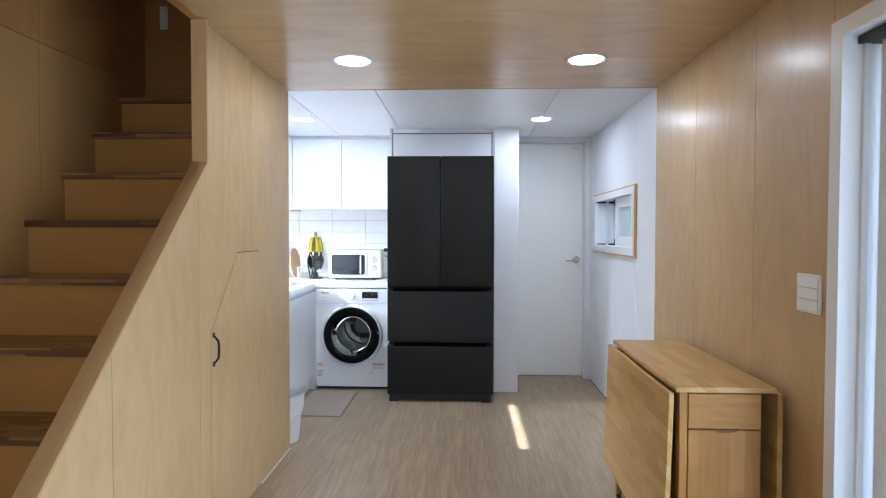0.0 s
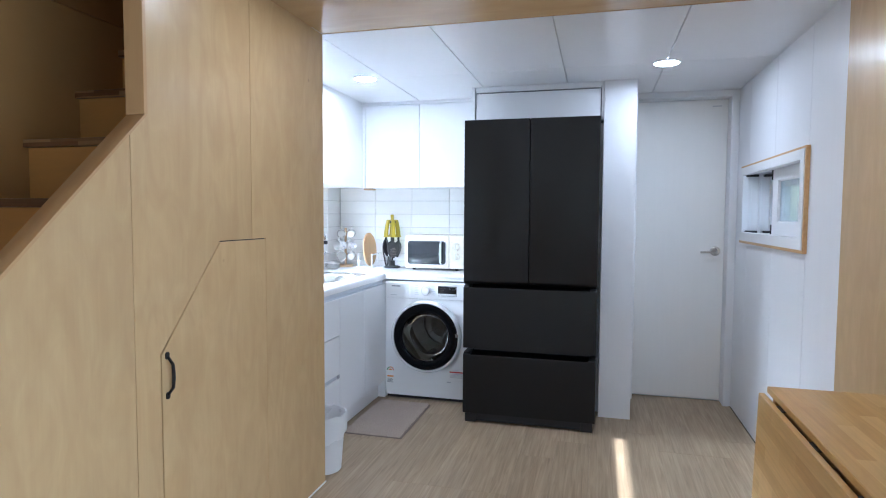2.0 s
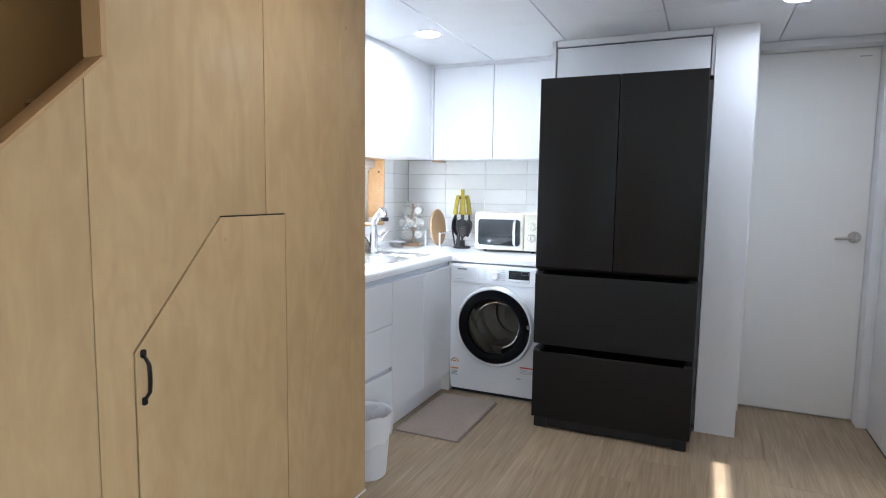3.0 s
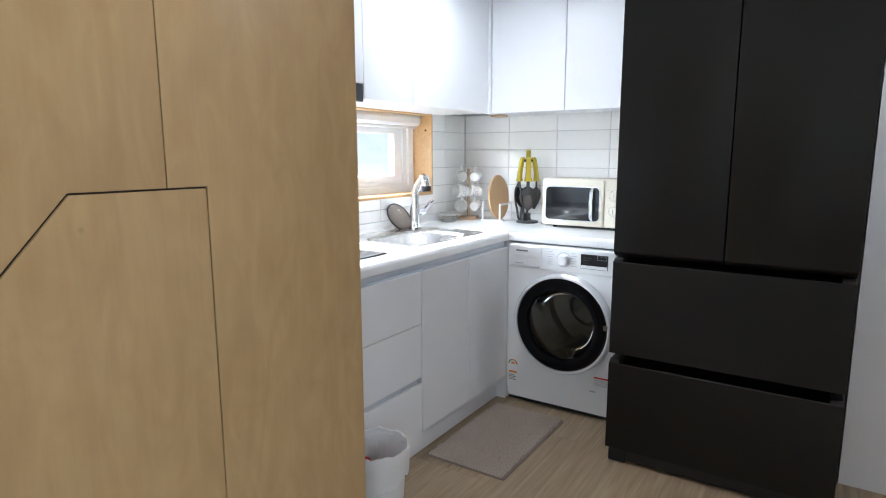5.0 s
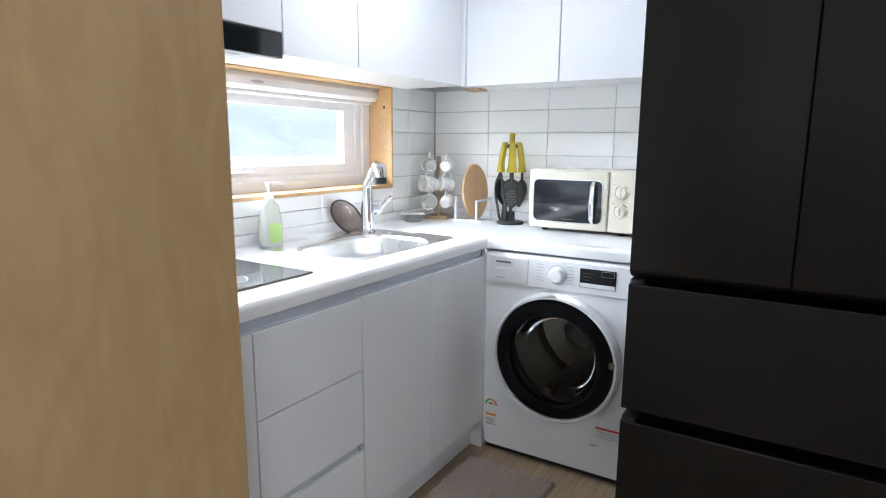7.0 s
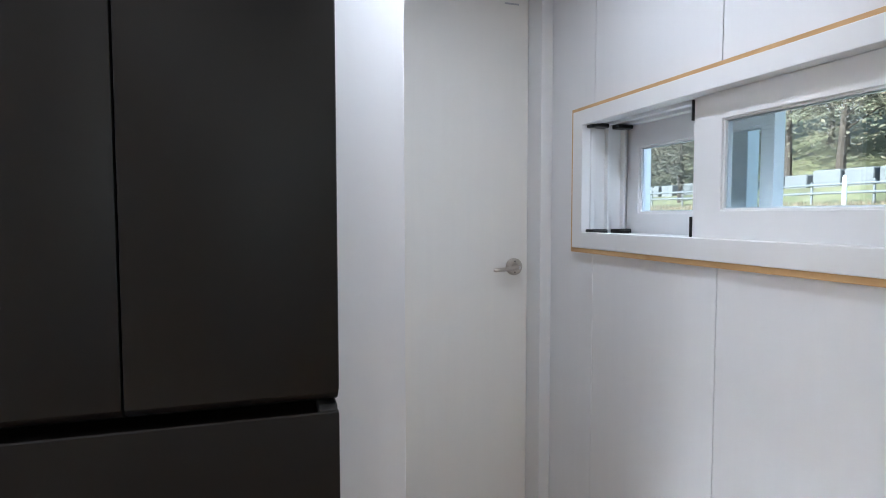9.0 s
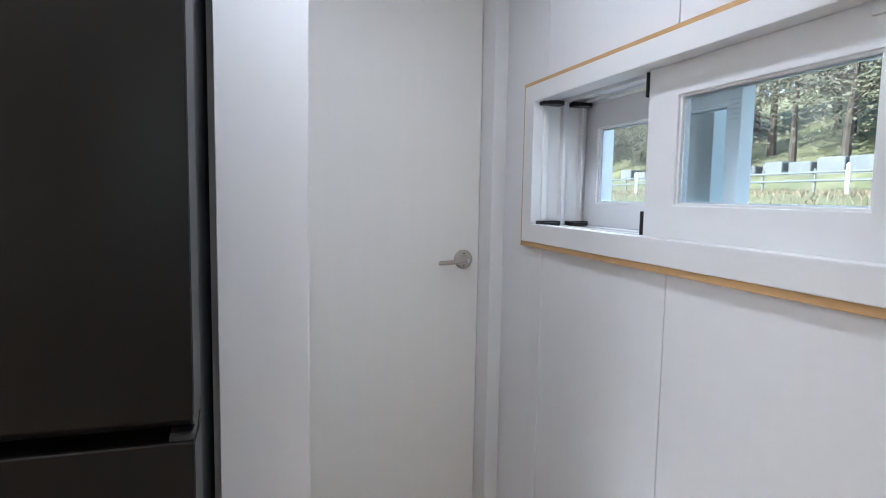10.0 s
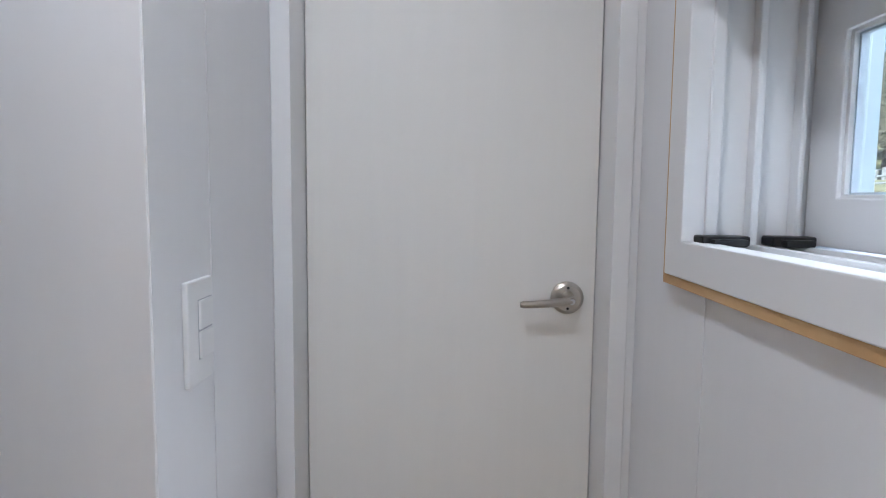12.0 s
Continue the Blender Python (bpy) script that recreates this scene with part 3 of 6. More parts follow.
part("frame", frame_of("x", X, 1.93, (s0, s1, 0.001, s3), (s0 + 0.052, s1 - 0.052, 0.03, s3 - 0.052), 0.002), WHITE_PVC, slide)
for x0, y in ((1.715, s1 - 0.052), (1.775, s1 - 0.052), (1.84, s1 - 0.052)):
    part("track", box(x0, x0 + 0.018, y - 0.012, y + 0.001, 0.03, s3 - 0.05, 0.002), WHITE_PVC, slide)
part("brush_block", box(1.70, 1.80, 1.55, s1 - 0.053, s3 - 0.075, s3 - 0.053, 0.002), BLACK, slide, "black brush seal")
for y0, y1, x in ((1.14, 2.085, 1.745), (0.28, 1.22, 1.805)):
    sash = part("sash", frame_of("x", x, x + 0.042, (y0, y1, 0.035, s3 - 0.07), (y0 + 0.085, y1 - 0.085, 0.12, s3 - 0.15), 0.002), WHITE_PVC, slide)
    pane = part("pane", box(x + 0.014, x + 0.020, y0 + 0.08, y1 - 0.08, 0.115, s3 - 0.145), GLASS, sash)
    pane.visible_shadow = False

# ---- added window, unseen behind the walker ----
a0, a1, b0, b1 = ADDED_WIN
added_win = tagged(thing("window_3", (0.4, -2.07, b0), "unseen white framed window added in the end wall", "window"), kind="structure")
part("frame", frame_of("y", -2.14, -1.985, (a0, a1, b0, b1), (a0 + 0.06, a1 - 0.06, b0 + 0.06, b1 - 0.06), 0.002), WHITE_PVC, added_win)
part("mullion", box((a0 + a1) / 2 - 0.03, (a0 + a1) / 2 + 0.03, -2.10, -2.04, b0 + 0.06, b1 - 0.06, 0.002), WHITE_PVC, added_win)
pane = part("pane", box(a0 + 0.055, a1 - 0.055, -2.076, -2.07, b0 + 0.055, b1 - 0.055), GLASS, added_win)
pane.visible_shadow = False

# ---- side window ----
side = tagged(thing("window_1", (1.75, 4.78, v0), "white double sliding window with thin pine edging, one sash pushed open", "window"), kind="structure")
FX = 1.664
part("wood_edge", frame_of("x", FX + 0.004, E_WHITE + 0.009, (w0 - 0.013, w1 + 0.013, v0 - 0.015, v1 + 0.011), (w0, w1, v0, v1), 0.0008), PINE, side, "thin pine edging strip")
part("frame", frame_of("x", FX, 1.70, (w0, w1, v0, v1), (w0 + 0.052, w1 - 0.059, v0 + 0.053, v1 - 0.048), 0.0022), WHITE_PVC, side)
i0, i1, j0, j1 = w0 + 0.052, w1 - 0.059, v0 + 0.053, v1 - 0.048
part("lining", frame_of("x", 1.701, 1.945, (w0, w1, v0, v1), (i0 - 0.012, i1 + 0.012, j0 - 0.010, j1 + 0.012), 0.001), WHITE_PVC, side)
for x0, wd, h in ((1.6955, 0.019, 0.016), (1.757, 0.012, 0.020), (1.819, 0.008, 0.022), (1.905, 0.012, 0.016)):
    part("rib", box(x0, x0 + wd, i1 + 0.012 - h, i1 + 0.013, j0 - 0.009, j1 + 0.011, 0.003), WHITE_PVC, side)
    part("track", box(x0, x0 + wd, i0 - 0.01, i1 + 0.002, j0 - 0.011, j0 - 0.003, 0.0015), WHITE_PVC, side)
    part("track", box(x0, x0 + wd, i0 - 0.01, i1 + 0.002, j1 + 0.002, j1 + 0.013, 0.0015), WHITE_PVC, side)
for x0, wd in ((1.682, 0.066), (1.779, 0.060)):
    for z in (j0 - 0.004, j1 - 0.010):
        bm = box(x0, x0 + wd, i1 - 0.030, i1 + 0.004, z, z + 0.014, 0.003)
        box(x0 + 0.010, x0 + wd - 0.010, i1 - 0.044, i1 - 0.028, z, z + 0.010, 0.002, 2, bm)
        part("brush_block", bm, BLACK, side, "black foam seal block")


def sash(parent, x, y0, y1, z0, z1, stiles, rail_lo, rail_hi, glass):
    """stiles: widths of the near and the far upright."""
    near, far = stiles
    s = part("sash", frame_of("x", x, x + 0.034, (y0, y1, z0, z1), (y0 + near, y1 - far, z0 + rail_lo, z1 - rail_hi), 0.0022), WHITE_PVC, parent)
    part("bead", frame_of("x", x + 0.006, x + 0.030, (y0 + near - 0.001, y1 - far + 0.001, z0 + rail_lo - 0.001, z1 - rail_hi + 0.001),
                          (y0 + near + 0.006, y1 - far - 0.006, z0 + rail_lo + 0.005, z1 - rail_hi - 0.005), 0.001), WHITE_PVC, s)
    for dx in (0.011, 0.023):
        g = part("pane", box(x + dx, x + dx + 0.003, y0 + near - 0.002, y1 - far + 0.002, z0 + rail_lo - 0.002, z1 - rail_hi + 0.002), glass, s)
        g.visible_shadow = False
    part("spacer", frame_of("x", x + 0.0145, x + 0.0225, (y0 + near + 0.0, y1 - far, z0 + rail_lo, z1 - rail_hi),
                            (y0 + near + 0.009, y1 - far - 0.009, z0 + rail_lo + 0.008, z1 - rail_hi - 0.008)), ALU, s, "perforated metal spacer")
    return s


near_sash = sash(side, 1.712, i0 - 0.004, 4.845, j0 - 0.003, j1 + 0.002, (0.095, 0.095), 0.07, 0.066, TINT_GLASS)
for z0, z1 in ((j0, j0 + 0.052), (j1 - 0.055, j1 - 0.002)):
    part("black_seal", box(1.706, 1.742, 4.845, 4.849, z0, z1, 0.001), BLACK, near_sash, "black rubber edge seal")
part("latch", box(1.705, 1.713, 4.30, 4.36, j1 - 0.02, j1 - 0.004, 0.002), WHITE_PLASTIC, near_sash, "small white latch plate")
far_sash = sash(side, 1.844, 4.72, i1 + 0.010, j0 - 0.003, j1 + 0.002, (0.040, 0.064), 0.066, 0.074, TINT_GLASS)
for q, wide in enumerate((0.030, 0.022, 0.034, 0.018, 0.026)):
    part("sticker_line", box(1.8432, 1.8440, 4.724, 4.724 + wide, 1.474 - 0.010 * q, 1.4755 - 0.010 * q), PALE_PRINT, far_sash, "faint printed line")
part("mullion", box(1.905, 1.944, 4.86, 4.975, j0 - 0.010, j1 + 0.012, 0.002), WHITE_PVC, side, "wide outer mullion")

# ---- kitchen window ----
k0, k1, l0, l1 = KWIN
kitchen_win = tagged(thing("window_2", (-1.35, 4.57, l0), "white awning window in a knotty pine lining", "window"), kind="structure")
lining = part("lining", frame_of("x", -1.40, WEST + 0.006, (k0, k1, l0, l1), (k0 + 0.018, k1 - 0.012, l0 + 0.014, l1 - 0.014), 0.001), PINE, kitchen_win, "knotty pine window lining")
for y, z, r in ((k1 - 0.0125, 1.40, 0.007),):
    part("knot", spin([(0.0, -0.0006), (r, -0.0004), (r, 0.0003)], (-1.275, y, z), 12, "y"), BARK, lining, "dark knot")
f0, f1, g0, g1 = k0 + 0.018, k1 - 0.012, l0 + 0.014, l1 - 0.014
part("frame", frame_of("x", -1.47, -1.362, (f0, f1, g0, g1), (f0 + 0.05, f1 - 0.05, g0 + 0.038, g1 - 0.062), 0.002), WHITE_PVC, kitchen_win)
part("inner_step", frame_of("x", -1.44, -1.376, (f0 + 0.045, f1 - 0.045, g0 + 0.034, g1 - 0.058), (f0 + 0.075, f1 - 0.085, g0 + 0.060, g1 - 0.072), 0.002), WHITE_PVC, kitchen_win)
ksash = part("sash", frame_of("x", -1.43, -1.385, (f0 + 0.07, f1 - 0.08, g0 + 0.055, g1 - 0.068), (f0 + 0.14, f1 - 0.155, g0 + 0.098, g1 - 0.105), 0.002), WHITE_PVC, kitchen_win)
g = part("pane", box(-1.41, -1.404, f0 + 0.135, f1 - 0.15, g0 + 0.093, g1 - 0.10), GLASS, ksash)
g.visible_shadow = False
bm = box(-1.385, -1.372, 4.50, 4.56, g0 + 0.066, g0 + 0.082, 0.003)
box(-1.372, -1.358, 4.51, 4.63, g0 + 0.070, g0 + 0.080, 0.003, 2, bm)
part("window_handle", bm, WHITE_PLASTIC, ksash, "white lever handle")
blind = thing("roller_blind", (-1.33, 4.57, g1), "rolled-up white roller blind in its cassette", "blind")
part("cassette", prism("y", f0 + 0.004, f1 - 0.004, [(-1.358, g1), (-1.358, g1 - 0.052), (-1.345, g1 - 0.060), (-1.322, g1 - 0.058), (-1.308, g1 - 0.045), (-1.306, g1 - 0.018), (-1.312, g1)], 0.001), WHITE_PVC, blind)
part("bottom_bar", box(-1.352, -1.334, f0 + 0.012, f1 - 0.014, g1 - 0.074, g1 - 0.058, 0.005), BLIND, blind)
part("badge", prism("x", -1.3075, -1.3045, [(4.62 + 0.03 * math.cos(a), g1 - 0.032 + 0.006 * math.sin(a)) for a in (math.pi * i / 8 for i in range(16))]), PALE_PRINT, blind, "small oval badge")

# ---- inner door ----
door = tagged(thing("door_2", (1.34, DOOR_Y, 0), "plain white inner door with a satin nickel lever", "door"), kind="structure")
part("leaf", box(1.0508, 1.6332, DOOR_Y, DOOR_Y + 0.036, 0.008, 2.078, 0.0015), WHITE_DOOR, door)
bm = bmesh.new()
for x0, x1 in ((1.013, 1.049), (1.635, 1.668)):
    box(x0, x1, 5.548, 5.70, 0.0, 2.121, 0.002, 2, bm)
box(1.049, 1.635, 5.548, 5.70, 2.081, 2.121, 0.002, 2, bm)
part("frame", bm, WHITE_PVC, door)
part("stop_bead", box(1.668, 1.6845, 5.556, 5.70, 0.0, 2.12), WHITE_PVC, door)
# grey ring paints the faint shade between leaf and frame
part("shadow_gap", frame_of("y", DOOR_Y + 0.012, DOOR_Y + 0.03, (1.047, 1.637, 0.0, 2.083), (1.054, 1.630, 0.01, 2.076)), PALE_PRINT, door)
handle = part("rose", spin([(0.0, -0.012), (0.026, -0.012), (0.0325, -0.008), (0.033, 0.0), (0.0, 0.0)], (1.577, DOOR_Y, 1.047), 36, "y"), NICKEL, door, "round satin nickel rose")
part("neck", spin([(0.0, -0.05), (0.011, -0.05), (0.012, -0.02), (0.015, -0.011), (0.0, -0.011)], (1.577, DOOR_Y, 1.047), 20, "y"), NICKEL, handle)
lv = [(1.585, DOOR_Y - 0.045, 1.047), (1.566, DOOR_Y - 0.048, 1.0465), (1.54, DOOR_Y - 0.050, 1.044), (1.51, DOOR_Y - 0.049, 1.041), (1.483, DOOR_Y - 0.047, 1.0395), (1.477, DOOR_Y - 0.047, 1.0395)]
part("lever", tube(lv, [0.0075, 0.0085, 0.008, 0.0075, 0.0072, 0.005], 14), NICKEL, handle)
part("button", spin([(0.0, -0.054), (0.006, -0.054), (0.007, -0.05), (0.0, -0.05)], (1.577, DOOR_Y, 1.047), 16, "y"), CHROME, handle)
for dz in (0.021, -0.021):
    part("screw", spin([(0.0, -0.0128), (0.0028, -0.0128), (0.0028, -0.011)], (1.577, DOOR_Y, 1.047 + dz), 10, "y"), BLACK, handle)
part("nameplate", box(1.535, 1.592, DOOR_Y - 0.0015, DOOR_Y, 2.030, 2.036), PALE_PRINT, door, "tiny grey nameplate")

# the stub wall by the fridge
column = tagged(part("wall_stub", box(0.818, 1.0125, 5.10, 5.705, 0.0, CEIL_Z, 0.0015), WHITE_PANEL), "white laminate stub wall beside the fridge", "wall", kind="structure")
part("gap_filler", box(0.797, 0.8178, 5.20, 5.518, 0.0, 1.875, 0.001), WHITE_PANEL, column, "white filler set back in the gap by the fridge")
part("panel", box(1.0125, 1.0135, 5.1015, 5.262, 0.001, CEIL_Z - 0.001), WHITE_PANEL, column)
part("panel", box(1.0125, 1.0135, 5.2645, 5.547, 0.001, CEIL_Z - 0.001), WHITE_PANEL, column)


def wall_switch(name, base, right, out, w, h, gangs, label):
    """A rocker switch plate; right and out are unit directions along and off the wall."""
    sw = thing(name, base, label, "switch")
    m = Matrix(((right[0], out[0], 0, base[0]), (right[1], out[1], 0, base[1]), (0, 0, 1, base[2]), (0, 0, 0, 1)))
    part("plate", turned(box(-w / 2, w / 2, 0, 0.008, 0, h, 0.0025), m), WHITE_PLASTIC, sw)
    lo_a, hi_a, lo_c, hi_c = min(q[0] for q in gangs) * w - 0.001, max(q[1] for q in gangs) * w + 0.001, min(q[2] for q in gangs) * h - 0.001, max(q[3] for q in gangs) * h + 0.001
    # added grey plate paints the shaded gaps between rockers
    part("seam", turned(box(lo_a, hi_a, 0.006, 0.0086, lo_c, hi_c), m), PALE_PRINT, sw, "added grey plate for the shaded gaps round the rockers")
    for a0, a1, c0, c1 in gangs:
        part("rocker", turned(box(a0 * w, a1 * w, 0.007, 0.0115, c0 * h, c1 * h, 0.002), m), WHITE_PLASTIC, sw)
    return sw


wall_switch("wall_switch", (E_WOOD, 2.275, 1.03), (0, -1), (-1, 0), 0.125, 0.122, [(-0.43, 0.43, 0.66, 0.94), (-0.43, 0.43, 0.36, 0.64), (-0.43, 0.0, 0.06, 0.34), (0.0, 0.43, 0.06, 0.34)], "white rocker switch plate on the plywood wall")
wall_switch("wall_switch", (1.0135, 5.208, 1.010), (0, 1), (1, 0), 0.075, 0.132, [(-0.12, 0.42, 0.52, 0.80), (-0.12, 0.42, 0.24, 0.50)], "white two-rocker switch plate on the stub wall")


def downlight(x, y, z, r, label, face=LED_FACE):
    d = thing("downlight", (x, y, z), label, "ceiling light", "recessed ceiling lights")
    part("trim", spin([(r, 0.0), (r, -0.003), (r * 0.97, -0.006), (r * 0.82, -0.005), (r * 0.80, -0.001), (r * 0.80, 0.0)], (x, y, z), 40), WHITE_PLASTIC, d)
    part("diffuser", spin([(0.0, -0.0025), (r * 0.81, -0.0025)], (x, y, z), 40), face, d, "glowing white diffuser")


downlight(0.04, 3.22, LOFT_Z, 0.098, "round white LED downlight in plywood ceiling, lit", LED_FACE_LOFT)
downlight(1.16, 3.235, LOFT_Z, 0.098, "round white LED downlight in plywood ceiling, lit", LED_FACE_LOFT)
downlight(-0.61, 4.71, CEIL_Z, 0.078, "round white LED downlight in white ceiling, lit")
downlight(1.14, 4.745, CEIL_Z, 0.078, "round white LED downlight in white ceiling, lit", LED_FACE_HALL)

# ---- kitchen units ----
TOP_Z, TOP_T, FRONT = 0.874, 0.042, -0.634
BODY_X = FRONT - 0.018


def base_unit(name, y0, y1, fronts, label):
    u = thing(name, (-0.93, (y0 + y1) / 2, 0), label, "cabinet", "kitchen base cabinets")
    # grey here paints shade into the gaps between fronts
    part("body", box(-1.22, BODY_X - 0.001, y0 + 0.0005, y1 - 0.0005, 0.118, 0.80), PALE_PRINT, u, "carcass greyed for the shade between the fronts")
    for kind, z0, z1 in fronts:
        part(kind, box(BODY_X, FRONT, y0 + 0.0012, y1 - 0.0012, z0, z1, 0.0016), WHITE_GLOSS, u)
    return u


drawers = base_unit("drawer_cabinet", 3.982, 4.368, [("drawer", 0.588, 0.802), ("drawer", 0.362, 0.585), ("drawer", 0.122, 0.338)], "white lacquered base cabinet with three drawers")
part("finger_rail", box(BODY_X, FRONT - 0.010, 3.984, 4.366, 0.339, 0.361), ALU, drawers, "recessed aluminium finger rail")
part("rail_end", box(FRONT - 0.010, FRONT + 0.001, 4.350, 4.366, 0.340, 0.360, 0.001), PALE_PRINT, drawers, "grey plastic rail end")
base_unit("sink_cabinet", 4.370, 4.738, [("door", 0.122, 0.802)], "white lacquered base cabinet with one flush door")
base_unit("sink_cabinet", 4.740, 5.118, [("door", 0.122, 0.802)], "white lacquered base cabinet with one flush door")
filler = thing("filler_panel", (FRONT, 3.9, 0.0), "white lacquered filler panel beside the drawers", "panel")
part("panel", box(BODY_X, FRONT, 3.81, 3.979, 0.122, 0.802, 0.0016), WHITE_GLOSS, filler)
rail = thing("worktop_rail", (FRONT - 0.02, 4.46, 0.80), "recessed aluminium grip rail under the worktop", "rail")
part("channel", prism("y", 3.81, 5.118, [(FRONT - 0.003, 0.803), (FRONT - 0.003, 0.806), (FRONT - 0.017, 0.808), (FRONT - 0.017, 0.8315), (FRONT - 0.020, 0.8315), (FRONT - 0.020, 0.803)]), ALU, rail)
plinth = thing("plinth", (-0.69, 4.5, 0), "white kick board below the base cabinets", "kick board")
part("board", box(-0.70, -0.686, 3.81, 5.1175, 0.0, 0.117), WHITE_GLOSS, plinth)
side_board = thing("side_panel", (-0.642, 5.41, 0), "white panel between cabinet and washing machine", "panel")
part("board", box(-0.652, -0.638, 5.128, 5.69, 0.0, 0.83, 0.001), WHITE_GLOSS, side_board)
part("corner_strip", box(-0.70, FRONT, 5.1185, 5.1275, 0.0, 0.802, 0.001), WHITE_GLOSS, side_board)

# worktop with its sink opening
SX0, SX1, SY0, SY1 = -1.10, -0.752, 4.50, 4.985
NOSE = -0.639
worktop = thing("worktop", (-0.95, 4.75, TOP_Z - TOP_T), "thick white solid surface worktop round a corner", "worktop")
bm = bmesh.new()
Z0, Z1 = TOP_Z - TOP_T, TOP_Z
r = 0.016


def nose(v, sign):
    """The rounded front of the worktop; v: where its face stands."""
    pts = [(v - sign * 0.04, Z0), (v - sign * 0.003, Z0), (v, Z0 + 0.003)]
    pts += [(v - sign * r * (1 - math.cos(a)), Z1 - r * (1 - math.sin(a))) for a in (math.pi / 2 * i / 6 for i in range(7))]
    return pts + [(v - sign * 0.04, Z1)]


prism("y", 3.805, 5.185, nose(NOSE, 1), 0, bm)
prism("x", -0.664, -0.004, nose(5.146, -1), 0, bm)
box(-0.652, -0.6405, 5.1475, 5.159, Z0 + 0.003, Z1 - 0.0008, 0.001, 1, bm)
part("front_edge", bm, WHITE_STONE, worktop)
for x0, x1, y0, y1 in ((WEST, NOSE - 0.04, 3.805, SY0), (WEST, SX0, SY0, SY1), (SX1, NOSE - 0.04, SY0, SY1), (WEST, NOSE - 0.04, SY1, 5.186), (WEST, -0.004, 5.186, 5.70)):
    part("slab", box(x0, x1, y0, y1, Z0, Z1), WHITE_STONE, worktop)
up_poly = [(0, Z1), (0.030, Z1), (0.018, Z1 + 0.004), (0.012, Z1 + 0.012), (0.010, Z1 + 0.040), (0.006, Z1 + 0.045), (0, Z1 + 0.045)]
part("upstand", prism("y", 3.805, 5.692, [(WEST + a, b) for a, b in up_poly]), WHITE_STONE, worktop)
part("upstand", prism("x", WEST + 0.008, -0.006, [(5.692 - a, b) for a, b in up_poly]), WHITE_STONE, worktop)

# sink
sink = thing("sink", (-0.93, 4.74, TOP_Z), "brushed steel inset sink with rounded bowl", "sink")


def loft(rings, bm=None, cap=True):
    b = bmesh.new()
    vs = [[b.verts.new(p) for p in ring] for ring in rings]
    for lo, hi in zip(vs, vs[1:]):
        for i in range(len(lo)):
            j = (i + 1) % len(lo)
            b.faces.new((lo[i], lo[j], hi[j], hi[i]))
    if cap:
        b.faces.new(vs[-1])
    bmesh.ops.recalc_face_normals(b, faces=b.faces)
    return merge(bm, b) if bm else b


def ring(d, z, rad):
    return [(x, y, z) for x, y in rounded(SX0 + d, SX1 - d, SY0 + d, SY1 - d, rad, 8)]


bowl = [ring(-0.012, TOP_Z + 0.0015, 0.13), ring(-0.006, TOP_Z + 0.003, 0.13), ring(0.004, TOP_Z + 0.001, 0.125), ring(0.010, TOP_Z - 0.010, 0.12),
        ring(0.018, TOP_Z - 0.15, 0.11), ring(0.03, TOP_Z - 0.175, 0.10), ring(0.06, TOP_Z - 0.182, 0.08), ring(0.12, TOP_Z - 0.184, 0.04)]
part("bowl", loft(bowl), STEEL, sink)
outer, inner = rounded(-1.185, -0.738, 4.46, 5.09, 0.05, 8), rounded(SX0 - 0.012, SX1 + 0.012, SY0 - 0.012, SY1 + 0.012, 0.13, 8)
part("flange", loft([[(x, y, TOP_Z) for x, y in outer], [(x, y, TOP_Z + 0.003) for x, y in rounded(-1.182, -0.741, 4.463, 5.087, 0.048, 8)],
                     [(x, y, TOP_Z + 0.0015) for x, y in inner]], None, False), STEEL, sink)
part("drain", spin([(0.0, 0.004), (0.030, 0.004), (0.043, 0.002), (0.045, 0.0)], (-0.93, 4.74, TOP_Z - 0.184), 28), CHROME, sink, "chrome basket drain")
bm = bmesh.new()
for i in range(3):
    box(SX1 - 0.0125, SX1 - 0.0115, 4.80 + 0.016 * i, 4.807 + 0.016 * i, TOP_Z - 0.045, TOP_Z - 0.03, 0, 1, bm)
part("overflow", bm, BLACK, sink, "dark overflow slots")

tap = thing("kitchen_tap", (-1.125, 5.005, TOP_Z), "chrome kitchen tap with a bent spout and pull-out head", "tap")
tx, ty, tz = -1.125, 5.005, TOP_Z + 0.003
part("base", spin([(0.0, 0.0), (0.033, 0.0), (0.033, 0.006), (0.028, 0.010), (0.027, 0.05), (0.026, 0.10), (0.022, 0.14), (0.0, 0.14)], (tx, ty, tz), 28), CHROME, tap)
part("spout", tube([(tx, ty, tz + 0.12), (tx, ty, tz + 0.16), (tx + 0.004, ty - 0.002, tz + 0.19), (tx + 0.022, ty - 0.010, tz + 0.215), (tx + 0.05, ty - 0.022, tz + 0.243), (tx + 0.072, ty - 0.03, tz + 0.262)], [0.022, 0.0215, 0.021, 0.020, 0.019, 0.0185], 18), CHROME, tap)
head = part("spray_head", tube([(tx + 0.066, ty - 0.028, tz + 0.262), (tx + 0.080, ty - 0.034, tz + 0.271), (tx + 0.096, ty - 0.041, tz + 0.265), (tx + 0.104, ty - 0.044, tz + 0.245), (tx + 0.106, ty - 0.045, tz + 0.226)], [0.018, 0.022, 0.0245, 0.024, 0.0235], 20), CHROME, tap)
part("nozzle", spin([(0.0, 0.0), (0.022, 0.0), (0.0245, 0.006), (0.0245, 0.024), (0.0, 0.024)], (tx + 0.106, ty - 0.045, tz + 0.203), 20), BLACK, head, "black spray nozzle")
